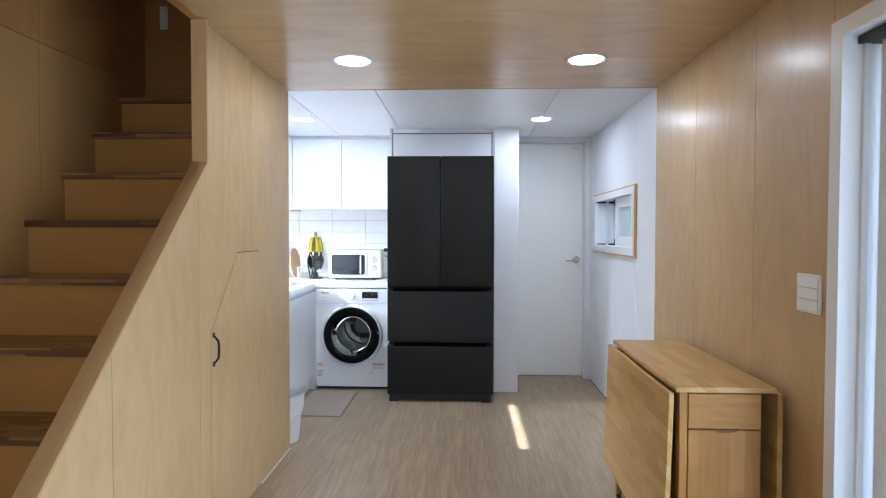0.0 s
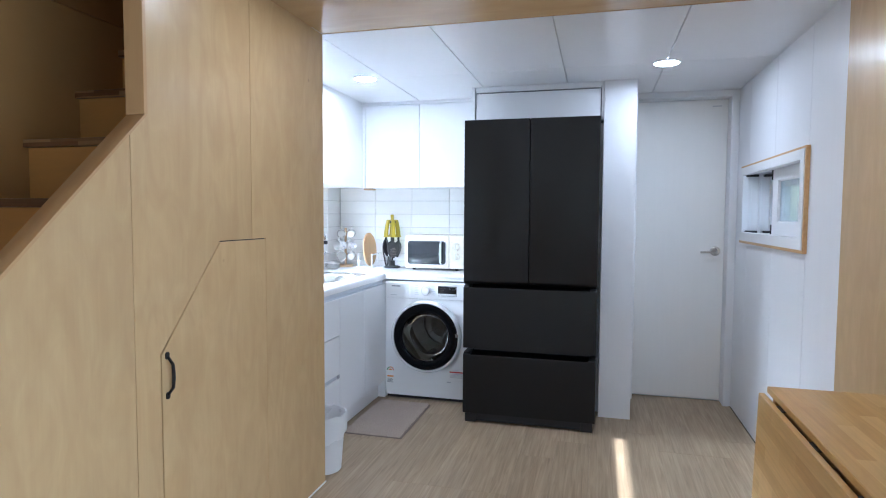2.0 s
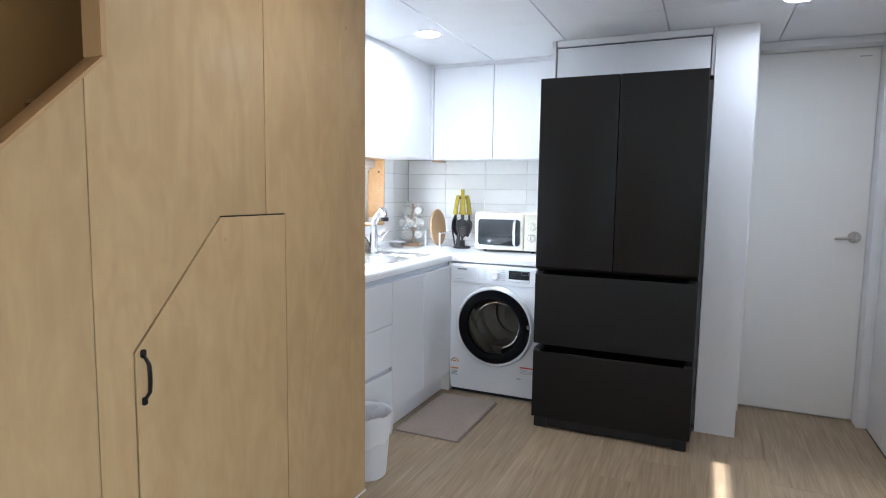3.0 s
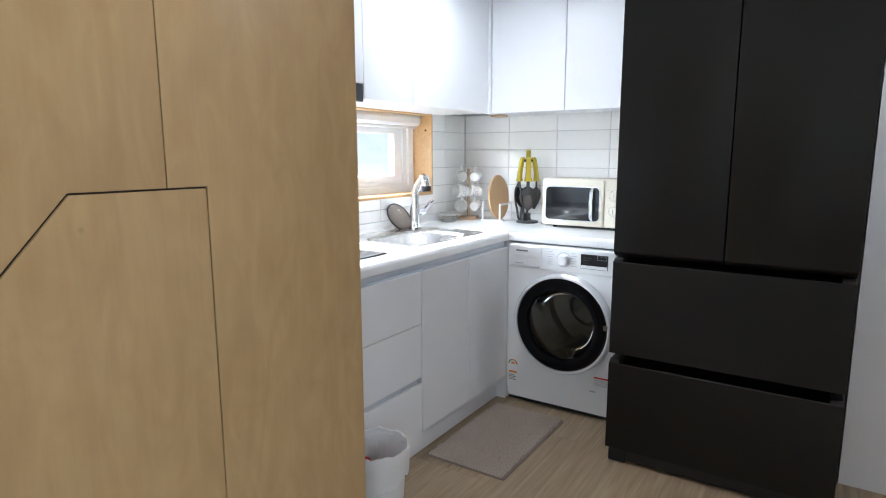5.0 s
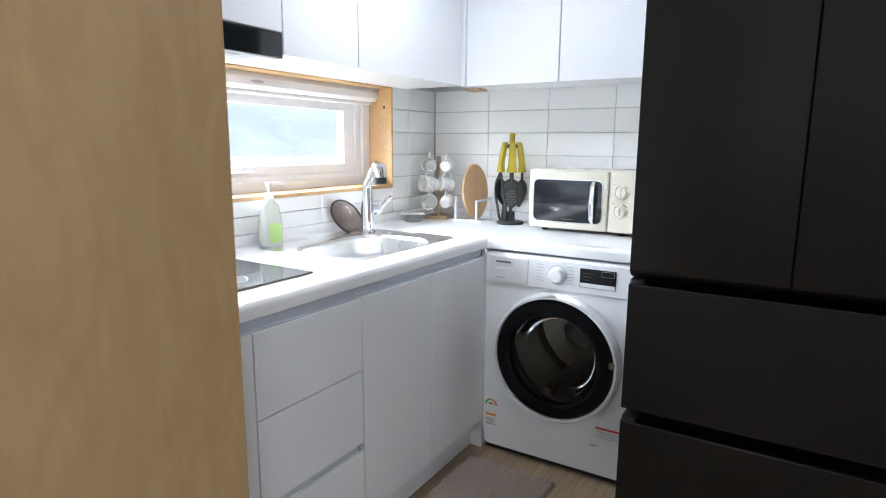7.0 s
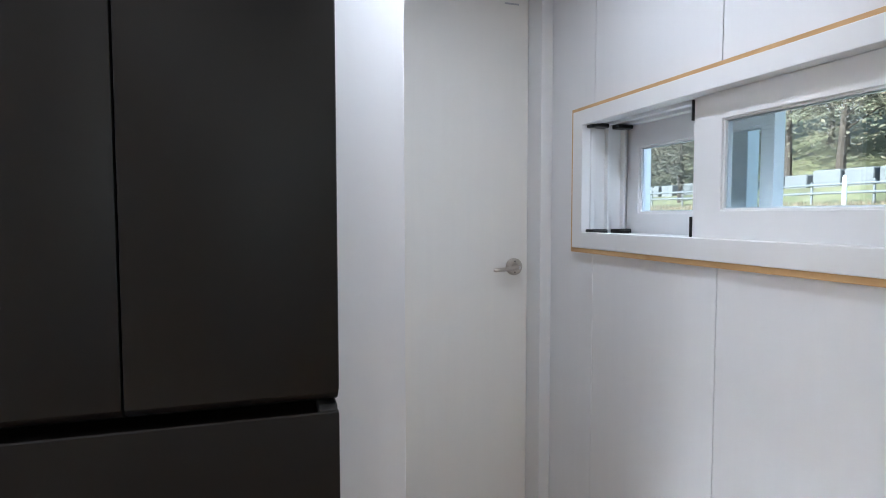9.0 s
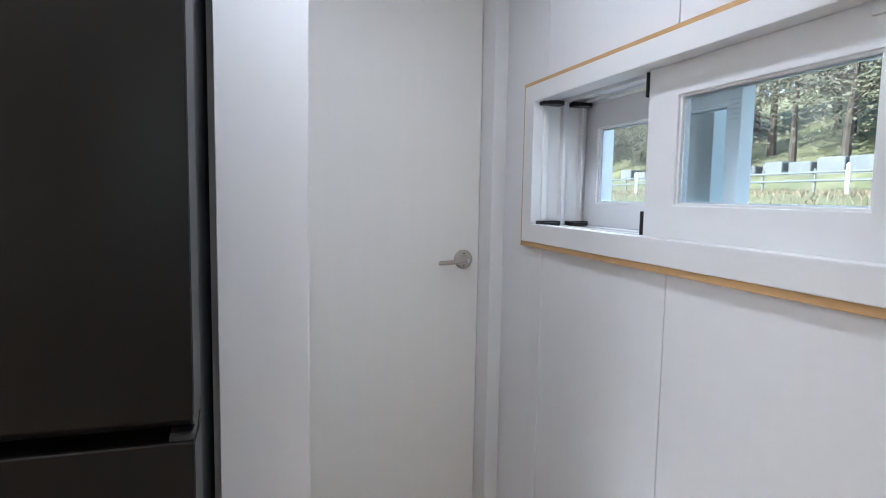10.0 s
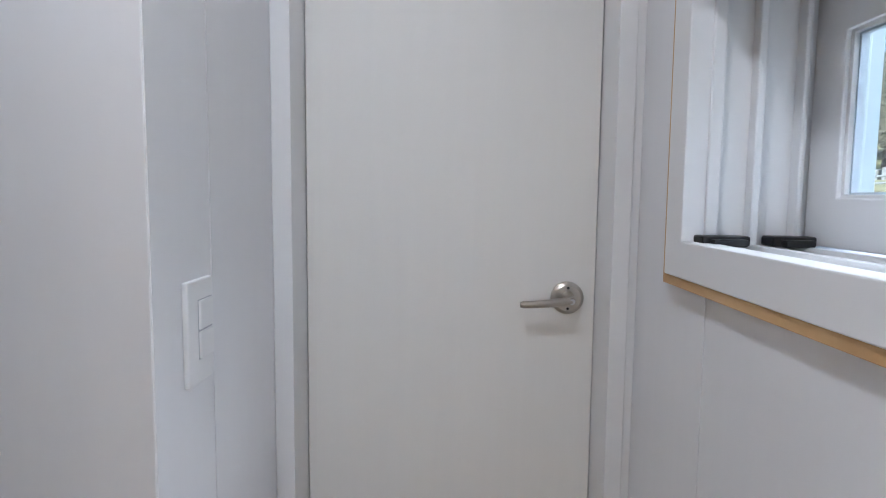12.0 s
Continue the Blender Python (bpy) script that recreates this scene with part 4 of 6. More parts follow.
part("lever_hub", tube([(tx, ty, tz + 0.085), (tx + 0.012, ty + 0.03, tz + 0.085), (tx + 0.02, ty + 0.055, tz + 0.088)], [0.021, 0.021, 0.019], 18), CHROME, tap)
part("lever", tube([(tx + 0.02, ty + 0.052, tz + 0.090), (tx + 0.03, ty + 0.068, tz + 0.112), (tx + 0.044, ty + 0.088, tz + 0.135), (tx + 0.052, ty + 0.098, tz + 0.142)], [0.015, 0.013, 0.011, 0.008], 14), CHROME, tap)

hob = thing("induction_hob", (-0.96, 4.05, TOP_Z), "black glass induction hob set on the worktop", "hob")
part("glass", box(-1.17, -0.745, 3.84, 4.295, TOP_Z, TOP_Z + 0.006, 0.0015), BLACK_GLASS, hob)
for x, rr in ((-1.05, 0.085), (-0.865, 0.075)):
    part("zone_ring", spin([(rr, 0.0), (rr, 0.0006), (rr - 0.0015, 0.0006), (rr - 0.0015, 0.0)], (x, 4.07, TOP_Z + 0.006), 36), GREY_PRINT, hob, "faint grey cooking zone ring")

# wall cabinets
UP_Z, UP_X, UP_Y, UP_TOP = 1.487, -0.928, 5.444, 2.098


def wall_unit(name, poly_box, door_box, label, bottom=UP_Z):
    x0, x1, y0, y1 = poly_box
    u = thing(name, ((x0 + x1) / 2, (y0 + y1) / 2, bottom), label, "cabinet", "kitchen wall cabinets")
    part("body", box(x0, x1, y0, y1, bottom + 0.001, UP_TOP), WHITE_PLASTIC, u)
    part("door", box(*door_box, bottom, UP_TOP - 0.002, 0.0016), WHITE_GLOSS, u)
    return u


for y0, y1, bot in ((3.985, 4.388, 1.548), (4.39, 4.728, UP_Z), (4.73, 5.432, UP_Z)):
    wall_unit("wall_cabinet", (WEST + 0.001, UP_X - 0.019, y0 + 0.0005, y1 - 0.0005), (UP_X - 0.018, UP_X, y0 + 0.0012, y1 - 0.0012), "white lacquered wall cabinet with a flush door", bot)
wall_unit("wall_cabinet", (WEST + 0.001, UP_X - 0.019, 3.806, 3.983), (UP_X - 0.018, UP_X, 3.807, 3.982), "narrow white lacquered wall cabinet")
for x0, x1 in ((-0.912, -0.486), (-0.484, -0.026)):
    wall_unit("wall_cabinet", (x0 + 0.0005, x1 - 0.0005, UP_Y + 0.019, 5.69), (x0 + 0.0012, x1 - 0.0012, UP_Y, UP_Y + 0.018), "white lacquered wall cabinet with a flush door")
corner = thing("corner_filler", (-0.92, 5.44, UP_Z), "white corner filler between wall cabinets", "panel")
part("post", box(UP_X - 0.019, -0.9135, 5.433, 5.69, UP_Z, UP_TOP, 0.001), WHITE_GLOSS, corner)
part("bottom_block", box(-0.958, -0.888, 5.52, 5.60, 1.474, UP_Z - 0.0005, 0.002), MUG_WOOD, corner, "small raw wood block under the corner")
tagged(part("trim_cornice", box(UP_X - 0.2, UP_X - 0.006, 3.806, 5.45, UP_TOP + 0.001, CEIL_Z), WHITE_GLOSS), "white filler strip above wall cabinets", "trim", kind="structure")
tagged(part("trim_cornice_back", box(UP_X - 0.2, -0.026, 5.451, 5.69, UP_TOP + 0.001, CEIL_Z), WHITE_GLOSS), "white filler strip above wall cabinets", "trim", kind="structure")

hood = thing("range_hood", (-1.08, 4.19, 1.47), "slim built-in range hood with a black front", "range hood")
part("body", box(WEST + 0.002, -0.955, 3.99, 4.384, 1.486, 1.545), WHITE_PLASTIC, hood)
part("front", box(-0.953, UP_X + 0.002, 3.99, 4.384, 1.474, 1.545, 0.003), BLACK_GLASS, hood, "glossy black front strip")
part("grille", box(-1.20, -0.97, 4.03, 4.34, 1.479, 1.4855, 0.001), ALU, hood, "grey filter plate")
part("grille_lamp", box(-1.03, -0.985, 4.16, 4.28, 1.4765, 1.480, 0.001), PALE_PRINT, hood)

# ---- washing machine ----
washer = thing("washing_machine", (-0.333, 5.4, 0), "white front-loading washing machine with a dark round door", "washing machine")
WX0, WX1, WY = -0.633, -0.035, 5.130
WC = (-0.333, WY, 0.449)
bm = bmesh.new()
for wall_ in ((WX0, WX0 + 0.012, WY + 0.012, 5.68, 0.024, 0.823), (WX1 - 0.012, WX1, WY + 0.012, 5.68, 0.024, 0.823), (WX0 + 0.012, WX1 - 0.012, WY + 0.012, 5.68, 0.811, 0.823),
              (WX0 + 0.012, WX1 - 0.012, WY + 0.012, 5.68, 0.024, 0.036), (WX0 + 0.012, WX1 - 0.012, 5.668, 5.68, 0.036, 0.811)):
    box(*wall_, 0, 1, bm)
part("body", bm, WHITE_ENAMEL, washer)


def pierced_plate(x0, x1, z0, z1, y0, y1, centre, radius, n=64):
    """An upright plate with a round hole through it."""
    loops = []
    for y in (y0, y1):
        out_, in_ = [], []
        for q in range(n):
            c, s = math.cos(2 * math.pi * q / n), math.sin(2 * math.pi * q / n)
            far = min(((x1 if c > 0 else x0) - centre[0]) / c if abs(c) > 1e-6 else 9, ((z1 if s > 0 else z0) - centre[2]) / s if abs(s) > 1e-6 else 9)
            out_.append((centre[0] + far * c, y, centre[2] + far * s))
            in_.append((centre[0] + radius * c, y, centre[2] + radius * s))
        loops += [out_, in_]
    b = bmesh.new()
    vs = [[b.verts.new(p) for p in lp] for lp in loops]
    for p, q in ((0, 1), (2, 3), (0, 2), (1, 3)):
        for k in range(n):
            j = (k + 1) % n
            b.faces.new((vs[p][k], vs[p][j], vs[q][j], vs[q][k]))
    bmesh.ops.recalc_face_normals(b, faces=b.faces)
    return b


part("front_panel", pierced_plate(WX0, WX1, 0.024, 0.823, WY, WY + 0.0115, WC, 0.196), WHITE_ENAMEL, washer)
for x in (WX0 + 0.05, WX1 - 0.05):
    part("foot", spin([(0.0, 0.0), (0.02, 0.0), (0.018, 0.026), (0.0, 0.026)], (x, WY + 0.05, 0.0), 14), BLACK, washer)
part("control_panel", box(WX0 + 0.004, WX1 - 0.004, WY - 0.007, WY + 0.01, 0.706, 0.819, 0.004), WHITE_ENAMEL, washer)
dr_part = part("detergent_drawer", box(WX0 + 0.02, -0.452, WY - 0.010, WY, 0.715, 0.812, 0.003), WHITE_ENAMEL, washer)
part("grip", box(WX0 + 0.045, -0.475, WY - 0.0112, WY - 0.006, 0.748, 0.770, 0.002), WHITE_PLASTIC, dr_part, "moulded finger grip")
part("lettering", box(-0.585, -0.522, WY - 0.0112, WY - 0.009, 0.788, 0.795), GREY_PRINT, dr_part, "small dark maker's mark")
part("lettering", box(-0.592, -0.545, WY - 0.0112, WY - 0.009, 0.727, 0.731), PALE_PRINT, dr_part)
knob = part("dial", spin([(0.0, -0.036), (0.022, -0.036), (0.026, -0.031), (0.028, -0.008), (0.034, -0.007)], (-0.336, WY, 0.765), 32, "y"), WHITE_ENAMEL, washer, "white programme dial")
part("dial_mark", spin([(0.033, -0.008), (0.036, -0.008), (0.036, -0.0075), (0.033, -0.0075)], (-0.336, WY, 0.765), 32, "y"), PALE_PRINT, knob)
for s, x in ((-1, -0.405), (1, -0.288)):
    for i in range(6):
        part("lettering", box(x - 0.012, x + 0.012 + 0.004 * (i % 2), WY - 0.0078, WY - 0.006, 0.797 - 0.012 * i, 0.7995 - 0.012 * i), PALE_PRINT, washer)
disp = part("display", box(-0.252, -0.122, WY - 0.010, WY - 0.004, 0.732, 0.801, 0.002), BLACK_GLASS, washer, "black display panel")
part("buttons", box(-0.250, -0.124, WY - 0.0115, WY - 0.008, 0.734, 0.749, 0.001), WHITE_PLASTIC, disp)
part("screen", frame_of("y", WY - 0.0110, WY - 0.009, (-0.173, -0.128, 0.778, 0.797), (-0.1722, -0.1288, 0.7788, 0.7962)), PALE_PRINT, disp)
for i in range(3):
    part("lettering", box(-0.240, -0.215 + 0.008 * i, WY - 0.0110, WY - 0.009, 0.760 + 0.012 * i, 0.7612 + 0.012 * i), LATCH, disp)
wdoor = part("porthole_door", spin([(0.249, 0.0), (0.250, -0.012), (0.247, -0.032), (0.240, -0.044), (0.231, -0.046), (0.228, -0.034)], WC, 64, "y"), WHITE_ENAMEL, washer, "white ring of the porthole door")
part("black_ring", spin([(0.2285, -0.036), (0.222, -0.045), (0.190, -0.049), (0.171, -0.044), (0.166, -0.030)], WC, 64, "y"), BLACK_RING, wdoor, "glossy black ring")
part("glass_bowl", spin([(0.167, -0.036), (0.160, -0.020), (0.150, 0.012), (0.135, 0.045), (0.10, 0.066), (0.05, 0.074), (0.0, 0.076)], WC, 56, "y"), SMOKED, wdoor, "dark glass bowl")
part("gasket", spin([(0.196, 0.012), (0.188, 0.004), (0.176, 0.016), (0.180, 0.040), (0.195, 0.060), (0.196, 0.012)], WC, 56, "y"), RUBBER, washer, "grey rubber door gasket")
drum = part("drum", spin([(0.176, 0.062), (0.225, 0.066), (0.232, 0.080), (0.232, 0.36), (0.220, 0.385), (0.10, 0.395), (0.06, 0.375), (0.0, 0.372)], WC, 60, "y"), DRUM, washer, "steel drum behind the glass")
part("back_rib", spin([(0.150, 0.390), (0.142, 0.380), (0.134, 0.391)], WC, 60, "y"), DRUM, drum)
for a in (80, 200, 320):
    part("paddle", turned(prism("y", 0.09, 0.36, [(-0.028, 0.228), (-0.012, 0.170), (0.012, 0.170), (0.028, 0.228)], 0.004), Matrix.Translation(WC) @ pose(0, 0, 0, 0, a, 0)), DRUM, drum)
for a in range(0, 360, 45):
    part("drum_flute", turned(box(-0.004, 0.004, 0.372, 0.388, 0.07, 0.13, 0.002), Matrix.Translation(WC) @ pose(0, 0, 0, 0, a + 12, 0)), DRUM, drum)
part("latch", box(-0.129, -0.100, WY - 0.046, WY - 0.012, 0.459, 0.484, 0.002), LATCH, wdoor, "grey door latch")
part("filter_hatch", box(-0.268, -0.075, WY - 0.0025, WY, 0.050, 0.150, 0.0012), WHITE_ENAMEL, washer)
part("hatch_catch", box(-0.187, -0.160, WY - 0.005, WY, 0.135, 0.142, 0.001), PALE_PRINT, washer)
part("kick_line", box(WX0 + 0.01, WX1 - 0.01, WY + 0.012, WY + 0.02, 0.004, 0.0235), BLACK, washer)
arcpts = [(math.cos(a), math.sin(a)) for a in (math.pi * i / 12 for i in range(13))]
cx, cz = -0.598, 0.192
for lo, hi, mm in ((0, 5, GREEN_ARC), (4, 9, ORANGE_LABEL), (8, 12, RED_LABEL)):
    ps = arcpts[lo:hi + 1]
    part("rating_arc", prism("y", WY - 0.0012, WY - 0.0002, [(cx - 0.026 * c, cz + 0.026 * s) for c, s in ps] + [(cx - 0.020 * c, cz + 0.020 * s) for c, s in ps[::-1]]), mm, washer, "coloured energy rating arc")
part("rating_sticker", prism("y", WY - 0.001, WY - 0.0001, rect(cx - 0.026, cx + 0.026, 0.098, 0.190)), WHITE_PLASTIC, washer)
part("rating_badge", prism("y", WY - 0.0014, WY - 0.0008, [(cx - 0.012 * c, cz + 0.001 + 0.011 * s) for c, s in arcpts]), ORANGE_LABEL, washer)
part("sticker_bar", prism("y", WY - 0.0014, WY - 0.0008, rect(cx - 0.023, cx + 0.023, 0.146, 0.156)), ORANGE_LABEL, washer)
for i in range(4):
    part("sticker_text", prism("y", WY - 0.0014, WY - 0.0008, rect(cx - 0.023, cx + (0.014 if i % 2 else 0.020), 0.108 + 0.008 * i, 0.111 + 0.008 * i)), GREY_PRINT, washer)
part("warning_sticker", prism("y", WY - 0.0012, WY - 0.0002, rect(-0.170, -0.066, 0.168, 0.216)), WHITE_PLASTIC, washer)
part("warning_bar", prism("y", WY - 0.0018, WY - 0.0010, rect(-0.169, -0.067, 0.206, 0.214)), RED_LABEL, washer)
for i in range(4):
    part("sticker_text", prism("y", WY - 0.0018, WY - 0.0010, rect(-0.166, -0.075 - 0.006 * (i % 2), 0.172 + 0.008 * i, 0.175 + 0.008 * i)), PALE_PRINT, washer)

# ---- fridge ----
fridge = thing("fridge_freezer", (0.40, 5.1, 0), "tall charcoal four-door fridge with handleless fronts", "fridge")
part("cabinet", box(0.006, 0.792, 4.922, 5.52, 0.03, 1.842, 0.004), CHARCOAL_SIDE, fridge)
FY, FD = 4.793, 4.912
for x0, x1 in ((0.0, 0.3965), (0.4005, 0.797)):
    poly = [(FY, 0.8815), (FY, 1.858), (FD, 1.858), (FD, 0.858), (FY + 0.035, 0.858), (FY + 0.012, 0.868)]
    d = part("door", prism("x", x0, x1, poly, 0.0022), CHARCOAL, fridge)
for z0, z1 in ((0.465, 0.842), (0.058, 0.424)):
    poly = [(FY, z0), (FY, z1 - 0.004), (FY + 0.002, z1 - 0.001), (FY + 0.006, z1), (FY + 0.012, z1 - 0.002), (FY + 0.020, z1 - 0.018), (FY + 0.042, z1 - 0.02), (FD, z1 + 0.012), (FD, z0)]
    part("drawer", prism("x", 0.0, 0.797, poly), CHARCOAL, fridge)
for z0, z1 in ((0.885, 1.856), (0.467, 0.836), (0.060, 0.418)):
    part("edge_trim", box(0.7972, 0.7985, FY + 0.004, FD - 0.002, z0, z1), EDGE_GREY, fridge, "grey door edge, lighter than the fronts")
part("recess", box(0.02, 0.777, FD - 0.01, 4.921, 0.05, 1.85), BLACK, fridge)
for z in (0.842, 0.424):
    for x0 in (0.0015, 0.7575):
        part("grip_end", prism("x", x0, x0 + 0.038, [(FY + 0.010, z - 0.012), (FY + 0.004, z + 0.001), (FY + 0.014, z + 0.012), (FD - 0.004, z + 0.014), (FD - 0.004, z - 0.012)], 0.002), BLACK, fridge)
part("kick_plate", box(0.014, 0.783, FY + 0.012, 4.95, 0.010, 0.056, 0.002), BLACK, fridge)
for x0 in (0.012, 0.715):
    part("foot", prism("y", FY + 0.006, FY + 0.09, [(x0, 0.0), (x0 + 0.07, 0.0), (x0 + 0.07, 0.054), (x0, 0.054)], 0.004), BLACK, fridge)
for x in (0.05, 0.70):
    part("hinge_cover", box(x, x + 0.05, 4.925, 5.02, 1.843, 1.862, 0.004), BLACK, fridge)
part("gasket", box(0.004, 0.793, FD, 4.9215, 0.07, 1.85), BLACK, fridge)

over = thing("bridging_cabinet", (0.40, 5.3, 1.89), "white flush cabinet panel above the fridge", "cabinet")
# carcass is darkened to paint the shade in the gaps
part("body", box(0.002, 0.8165, 5.140, 5.69, 1.885, 2.10), GREY_PRINT, over, "carcass coloured dark for the shadow gap round the panel")
part("door", box(0.006, 0.796, 5.116, 5.134, 1.882, 2.078, 0.0015), WHITE_GLOSS, over)
part("side_strip", box(0.803, 0.8165, 5.112, 5.13, 1.882, 2.12, 0.001), WHITE_GLOSS, over)
part("top_strip", box(0.004, 0.800, 5.112, 5.13, 2.086, 2.12, 0.001), WHITE_GLOSS, over)
tall = thing("tall_panel", (-0.014, 5.4, 0), "tall white panel between washing machine and fridge", "panel")
part("board", box(-0.0235, -0.0035, 5.112, 5.69, 0.0, 2.12, 0.001), WHITE_GLOSS, tall)

# ---- folding table ----
TX, TY, TT = 1.463, 2.810, 0.765
table = thing("gateleg_table", (TX, TY, 0), "folded oak-toned rubberwood drop-leaf table with a drawer in its end", "table")


def tb(x0, x1, y0, y1, z0, z1, bev=0.002):
    return box(TX + x0, TX + x1, TY + y0, TY + y1, z0, z1, bev)


part("top", tb(-0.165, 0.165, -0.44, 0.44, TT - 0.020, TT, 0.003), RUBBERWOOD, table)
lf = turned(box(-0.018, 0.0, -0.44, 0.44, -0.565, 0.0, 0.003), pose(TX - 0.170, TY, TT - 0.022, 0, 1.6, 0))
part("leaf", lf, RUBBERWOOD, table, "hanging table leaf of finger-jointed staves")
part("leaf", tb(0.172, 0.190, -0.435, 0.44, 0.19, TT - 0.023, 0.003), RUBBERWOOD, table)
for y in (-0.28, 0.0, 0.28):
    part("hinge", tb(-0.172, -0.150, y - 0.03, y + 0.03, TT - 0.0225, TT - 0.0202, 0), BLACK_IRON, table)
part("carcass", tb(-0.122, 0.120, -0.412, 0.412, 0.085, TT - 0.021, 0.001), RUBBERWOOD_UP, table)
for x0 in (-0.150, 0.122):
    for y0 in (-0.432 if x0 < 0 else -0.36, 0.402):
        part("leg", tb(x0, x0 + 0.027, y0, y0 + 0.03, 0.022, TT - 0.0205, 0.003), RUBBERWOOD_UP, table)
        part("caster", spin([(0.0, 0.0), (0.011, 0.001), (0.013, 0.011), (0.008, 0.022), (0.0, 0.022)], (TX + x0 + 0.0135, TY + y0 + 0.015, 0.0), 14), BLACK, table)
for x0 in (-0.148, 0.124):
    part("rail", tb(x0, x0 + 0.022, -0.402 if x0 < 0 else -0.33, 0.402, 0.075, 0.115, 0.002), RUBBERWOOD, table)
part("gate_leg", tb(-0.150, -0.125, -0.05, -0.015, 0.022, 0.70, 0.003), RUBBERWOOD_UP, table)
part("gate_rail", tb(-0.148, -0.127, -0.015, 0.40, 0.135, 0.170, 0.002), RUBBERWOOD, table)
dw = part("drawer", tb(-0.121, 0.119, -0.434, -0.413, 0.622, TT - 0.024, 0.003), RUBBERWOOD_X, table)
# flat dark patch paints the shade of a carved notch
part("finger_scoop", prism("y", TY - 0.4355, TY - 0.428, [(TX - 0.045 * math.cos(a), 0.6215 - 0.012 * math.sin(a)) for a in (math.pi * i / 10 for i in range(11))]), SHADOW_WOOD, dw, "dark patch standing for the shaded finger notch")
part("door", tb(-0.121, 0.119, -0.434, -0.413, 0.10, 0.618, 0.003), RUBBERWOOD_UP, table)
table.rotation_euler = (0, 0, radians(-0.7))

# ---- microwave ----
mw = thing("microwave", (-0.40, 5.56, TOP_Z), "cream retro microwave with a dark window and chrome handle", "microwave")
MX0, MX1, MY, MZ0, MZ1 = -0.602, -0.150, 5.462, TOP_Z + 0.012, TOP_Z + 0.262
part("body", box(MX0, MX1, MY + 0.012, 5.69, MZ0, MZ1, 0.012, 3), CREAM, mw)
part("door", box(MX0 + 0.001, -0.262, MY - 0.012, MY + 0.012, MZ0 + 0.002, MZ1 - 0.002, 0.011, 3), CREAM, mw)
part("control_panel", box(-0.259, MX1 - 0.001, MY - 0.010, MY + 0.012, MZ0 + 0.002, MZ1 - 0.002, 0.011, 3), CREAM, mw)
wx0, wx1, wz0, wz1 = MX0 + 0.028, -0.284, MZ0 + 0.034, MZ1 - 0.044
part("chrome_rim", prism("y", MY - 0.0165, MY - 0.010, rounded(wx0 - 0.004, wx1 + 0.004, wz0 - 0.004, wz1 + 0.004, 0.024), 0.0015), CHROME, mw)
win = part("window", prism("y", MY - 0.0185, MY - 0.012, rounded(wx0, wx1, wz0, wz1, 0.021), 0.001), OVEN_GLASS, mw, "dark glass window")
part("mesh_panel", prism("y", MY - 0.0195, MY - 0.018, rounded(wx0 + 0.035, wx1 - 0.055, wz0 + 0.024, wz1 - 0.018, 0.004)), BLACK_GLASS, win)
hx0 = wx1 - 0.034
part("handle", tube([(hx0, MY - 0.022, wz0 + 0.006), (hx0, MY - 0.040, wz0 + 0.022), (hx0, MY - 0.046, (wz0 + wz1) / 2), (hx0, MY - 0.040, wz1 - 0.022), (hx0, MY - 0.022, wz1 - 0.006)], [0.007, 0.0095, 0.0105, 0.0095, 0.007], 12), CHROME, mw, "chrome bow handle")
part("lettering", box(-0.45, -0.40, MY - 0.0192, MY - 0.0183, wz0 + 0.009, wz0 + 0.0125), LATCH, win)
for z in (MZ0 + 0.165, MZ0 + 0.090):
    dl = part("dial", spin([(0.0, -0.034), (0.010, -0.034), (0.019, -0.031), (0.021, -0.012), (0.028, -0.011), (0.029, -0.0095)], (-0.206, MY, z), 28, "y"), CREAM, mw, "cream rotary dial with a chrome ring")
    part("dial_ring", spin([(0.0285, -0.0105), (0.0285, -0.013), (0.026, -0.0135), (0.0255, -0.0105)], (-0.206, MY, z), 28, "y"), CHROME, dl)
    part("dial_bar", box(-0.2085, -0.2035, MY - 0.037, MY - 0.030, z - 0.016, z + 0.016, 0.001), CHROME, dl)
    part("lettering", box(-0.245, -0.232, MY - 0.0108, MY - 0.0098, z + 0.030, z + 0.0325), PALE_PRINT, mw)
for x in (MX0 + 0.06, MX1 - 0.06):
    for y in (MY + 0.04, 5.65):
        part("foot", spin([(0.0, 0.0), (0.012, 0.0), (0.014, 0.013), (0.0, 0.013)], (x, y, TOP_Z), 12), BLACK, mw)
cable = thing("power_cable", (-0.09, 5.66, TOP_Z), "thin black power cable looping behind the microwave", "cable")
part("cable", tube([(-0.13, 5.60, 1.08), (-0.10, 5.62, 1.06), (-0.075, 5.63, 1.0), (-0.085, 5.64, 0.93), (-0.06, 5.65, 0.885), (-0.03, 5.66, 0.880)], 0.0035, 8), BLACK, cable)
part("plug", box(-0.14, -0.10, 5.585, 5.63, 1.115, 1.145, 0.006), BLACK, cable)

# ---- utensil carousel ----
ux, uy = -0.748, 5.585
stand = thing("utensil_stand", (ux, uy, TOP_Z), "dark grey carousel stand for kitchen utensils", "utensil holder")
part("base", spin([(0.0, 0.0), (0.060, 0.0), (0.063, 0.004), (0.062, 0.011), (0.050, 0.014), (0.024, 0.016), (0.020, 0.030), (0.020, 0.055), (0.0, 0.055)], (ux, uy, TOP_Z), 40), NYLON, stand)
part("column", tube([(ux, uy, TOP_Z + 0.05), (ux, uy, TOP_Z + 0.39)], 0.007, 12), NYLON, stand)
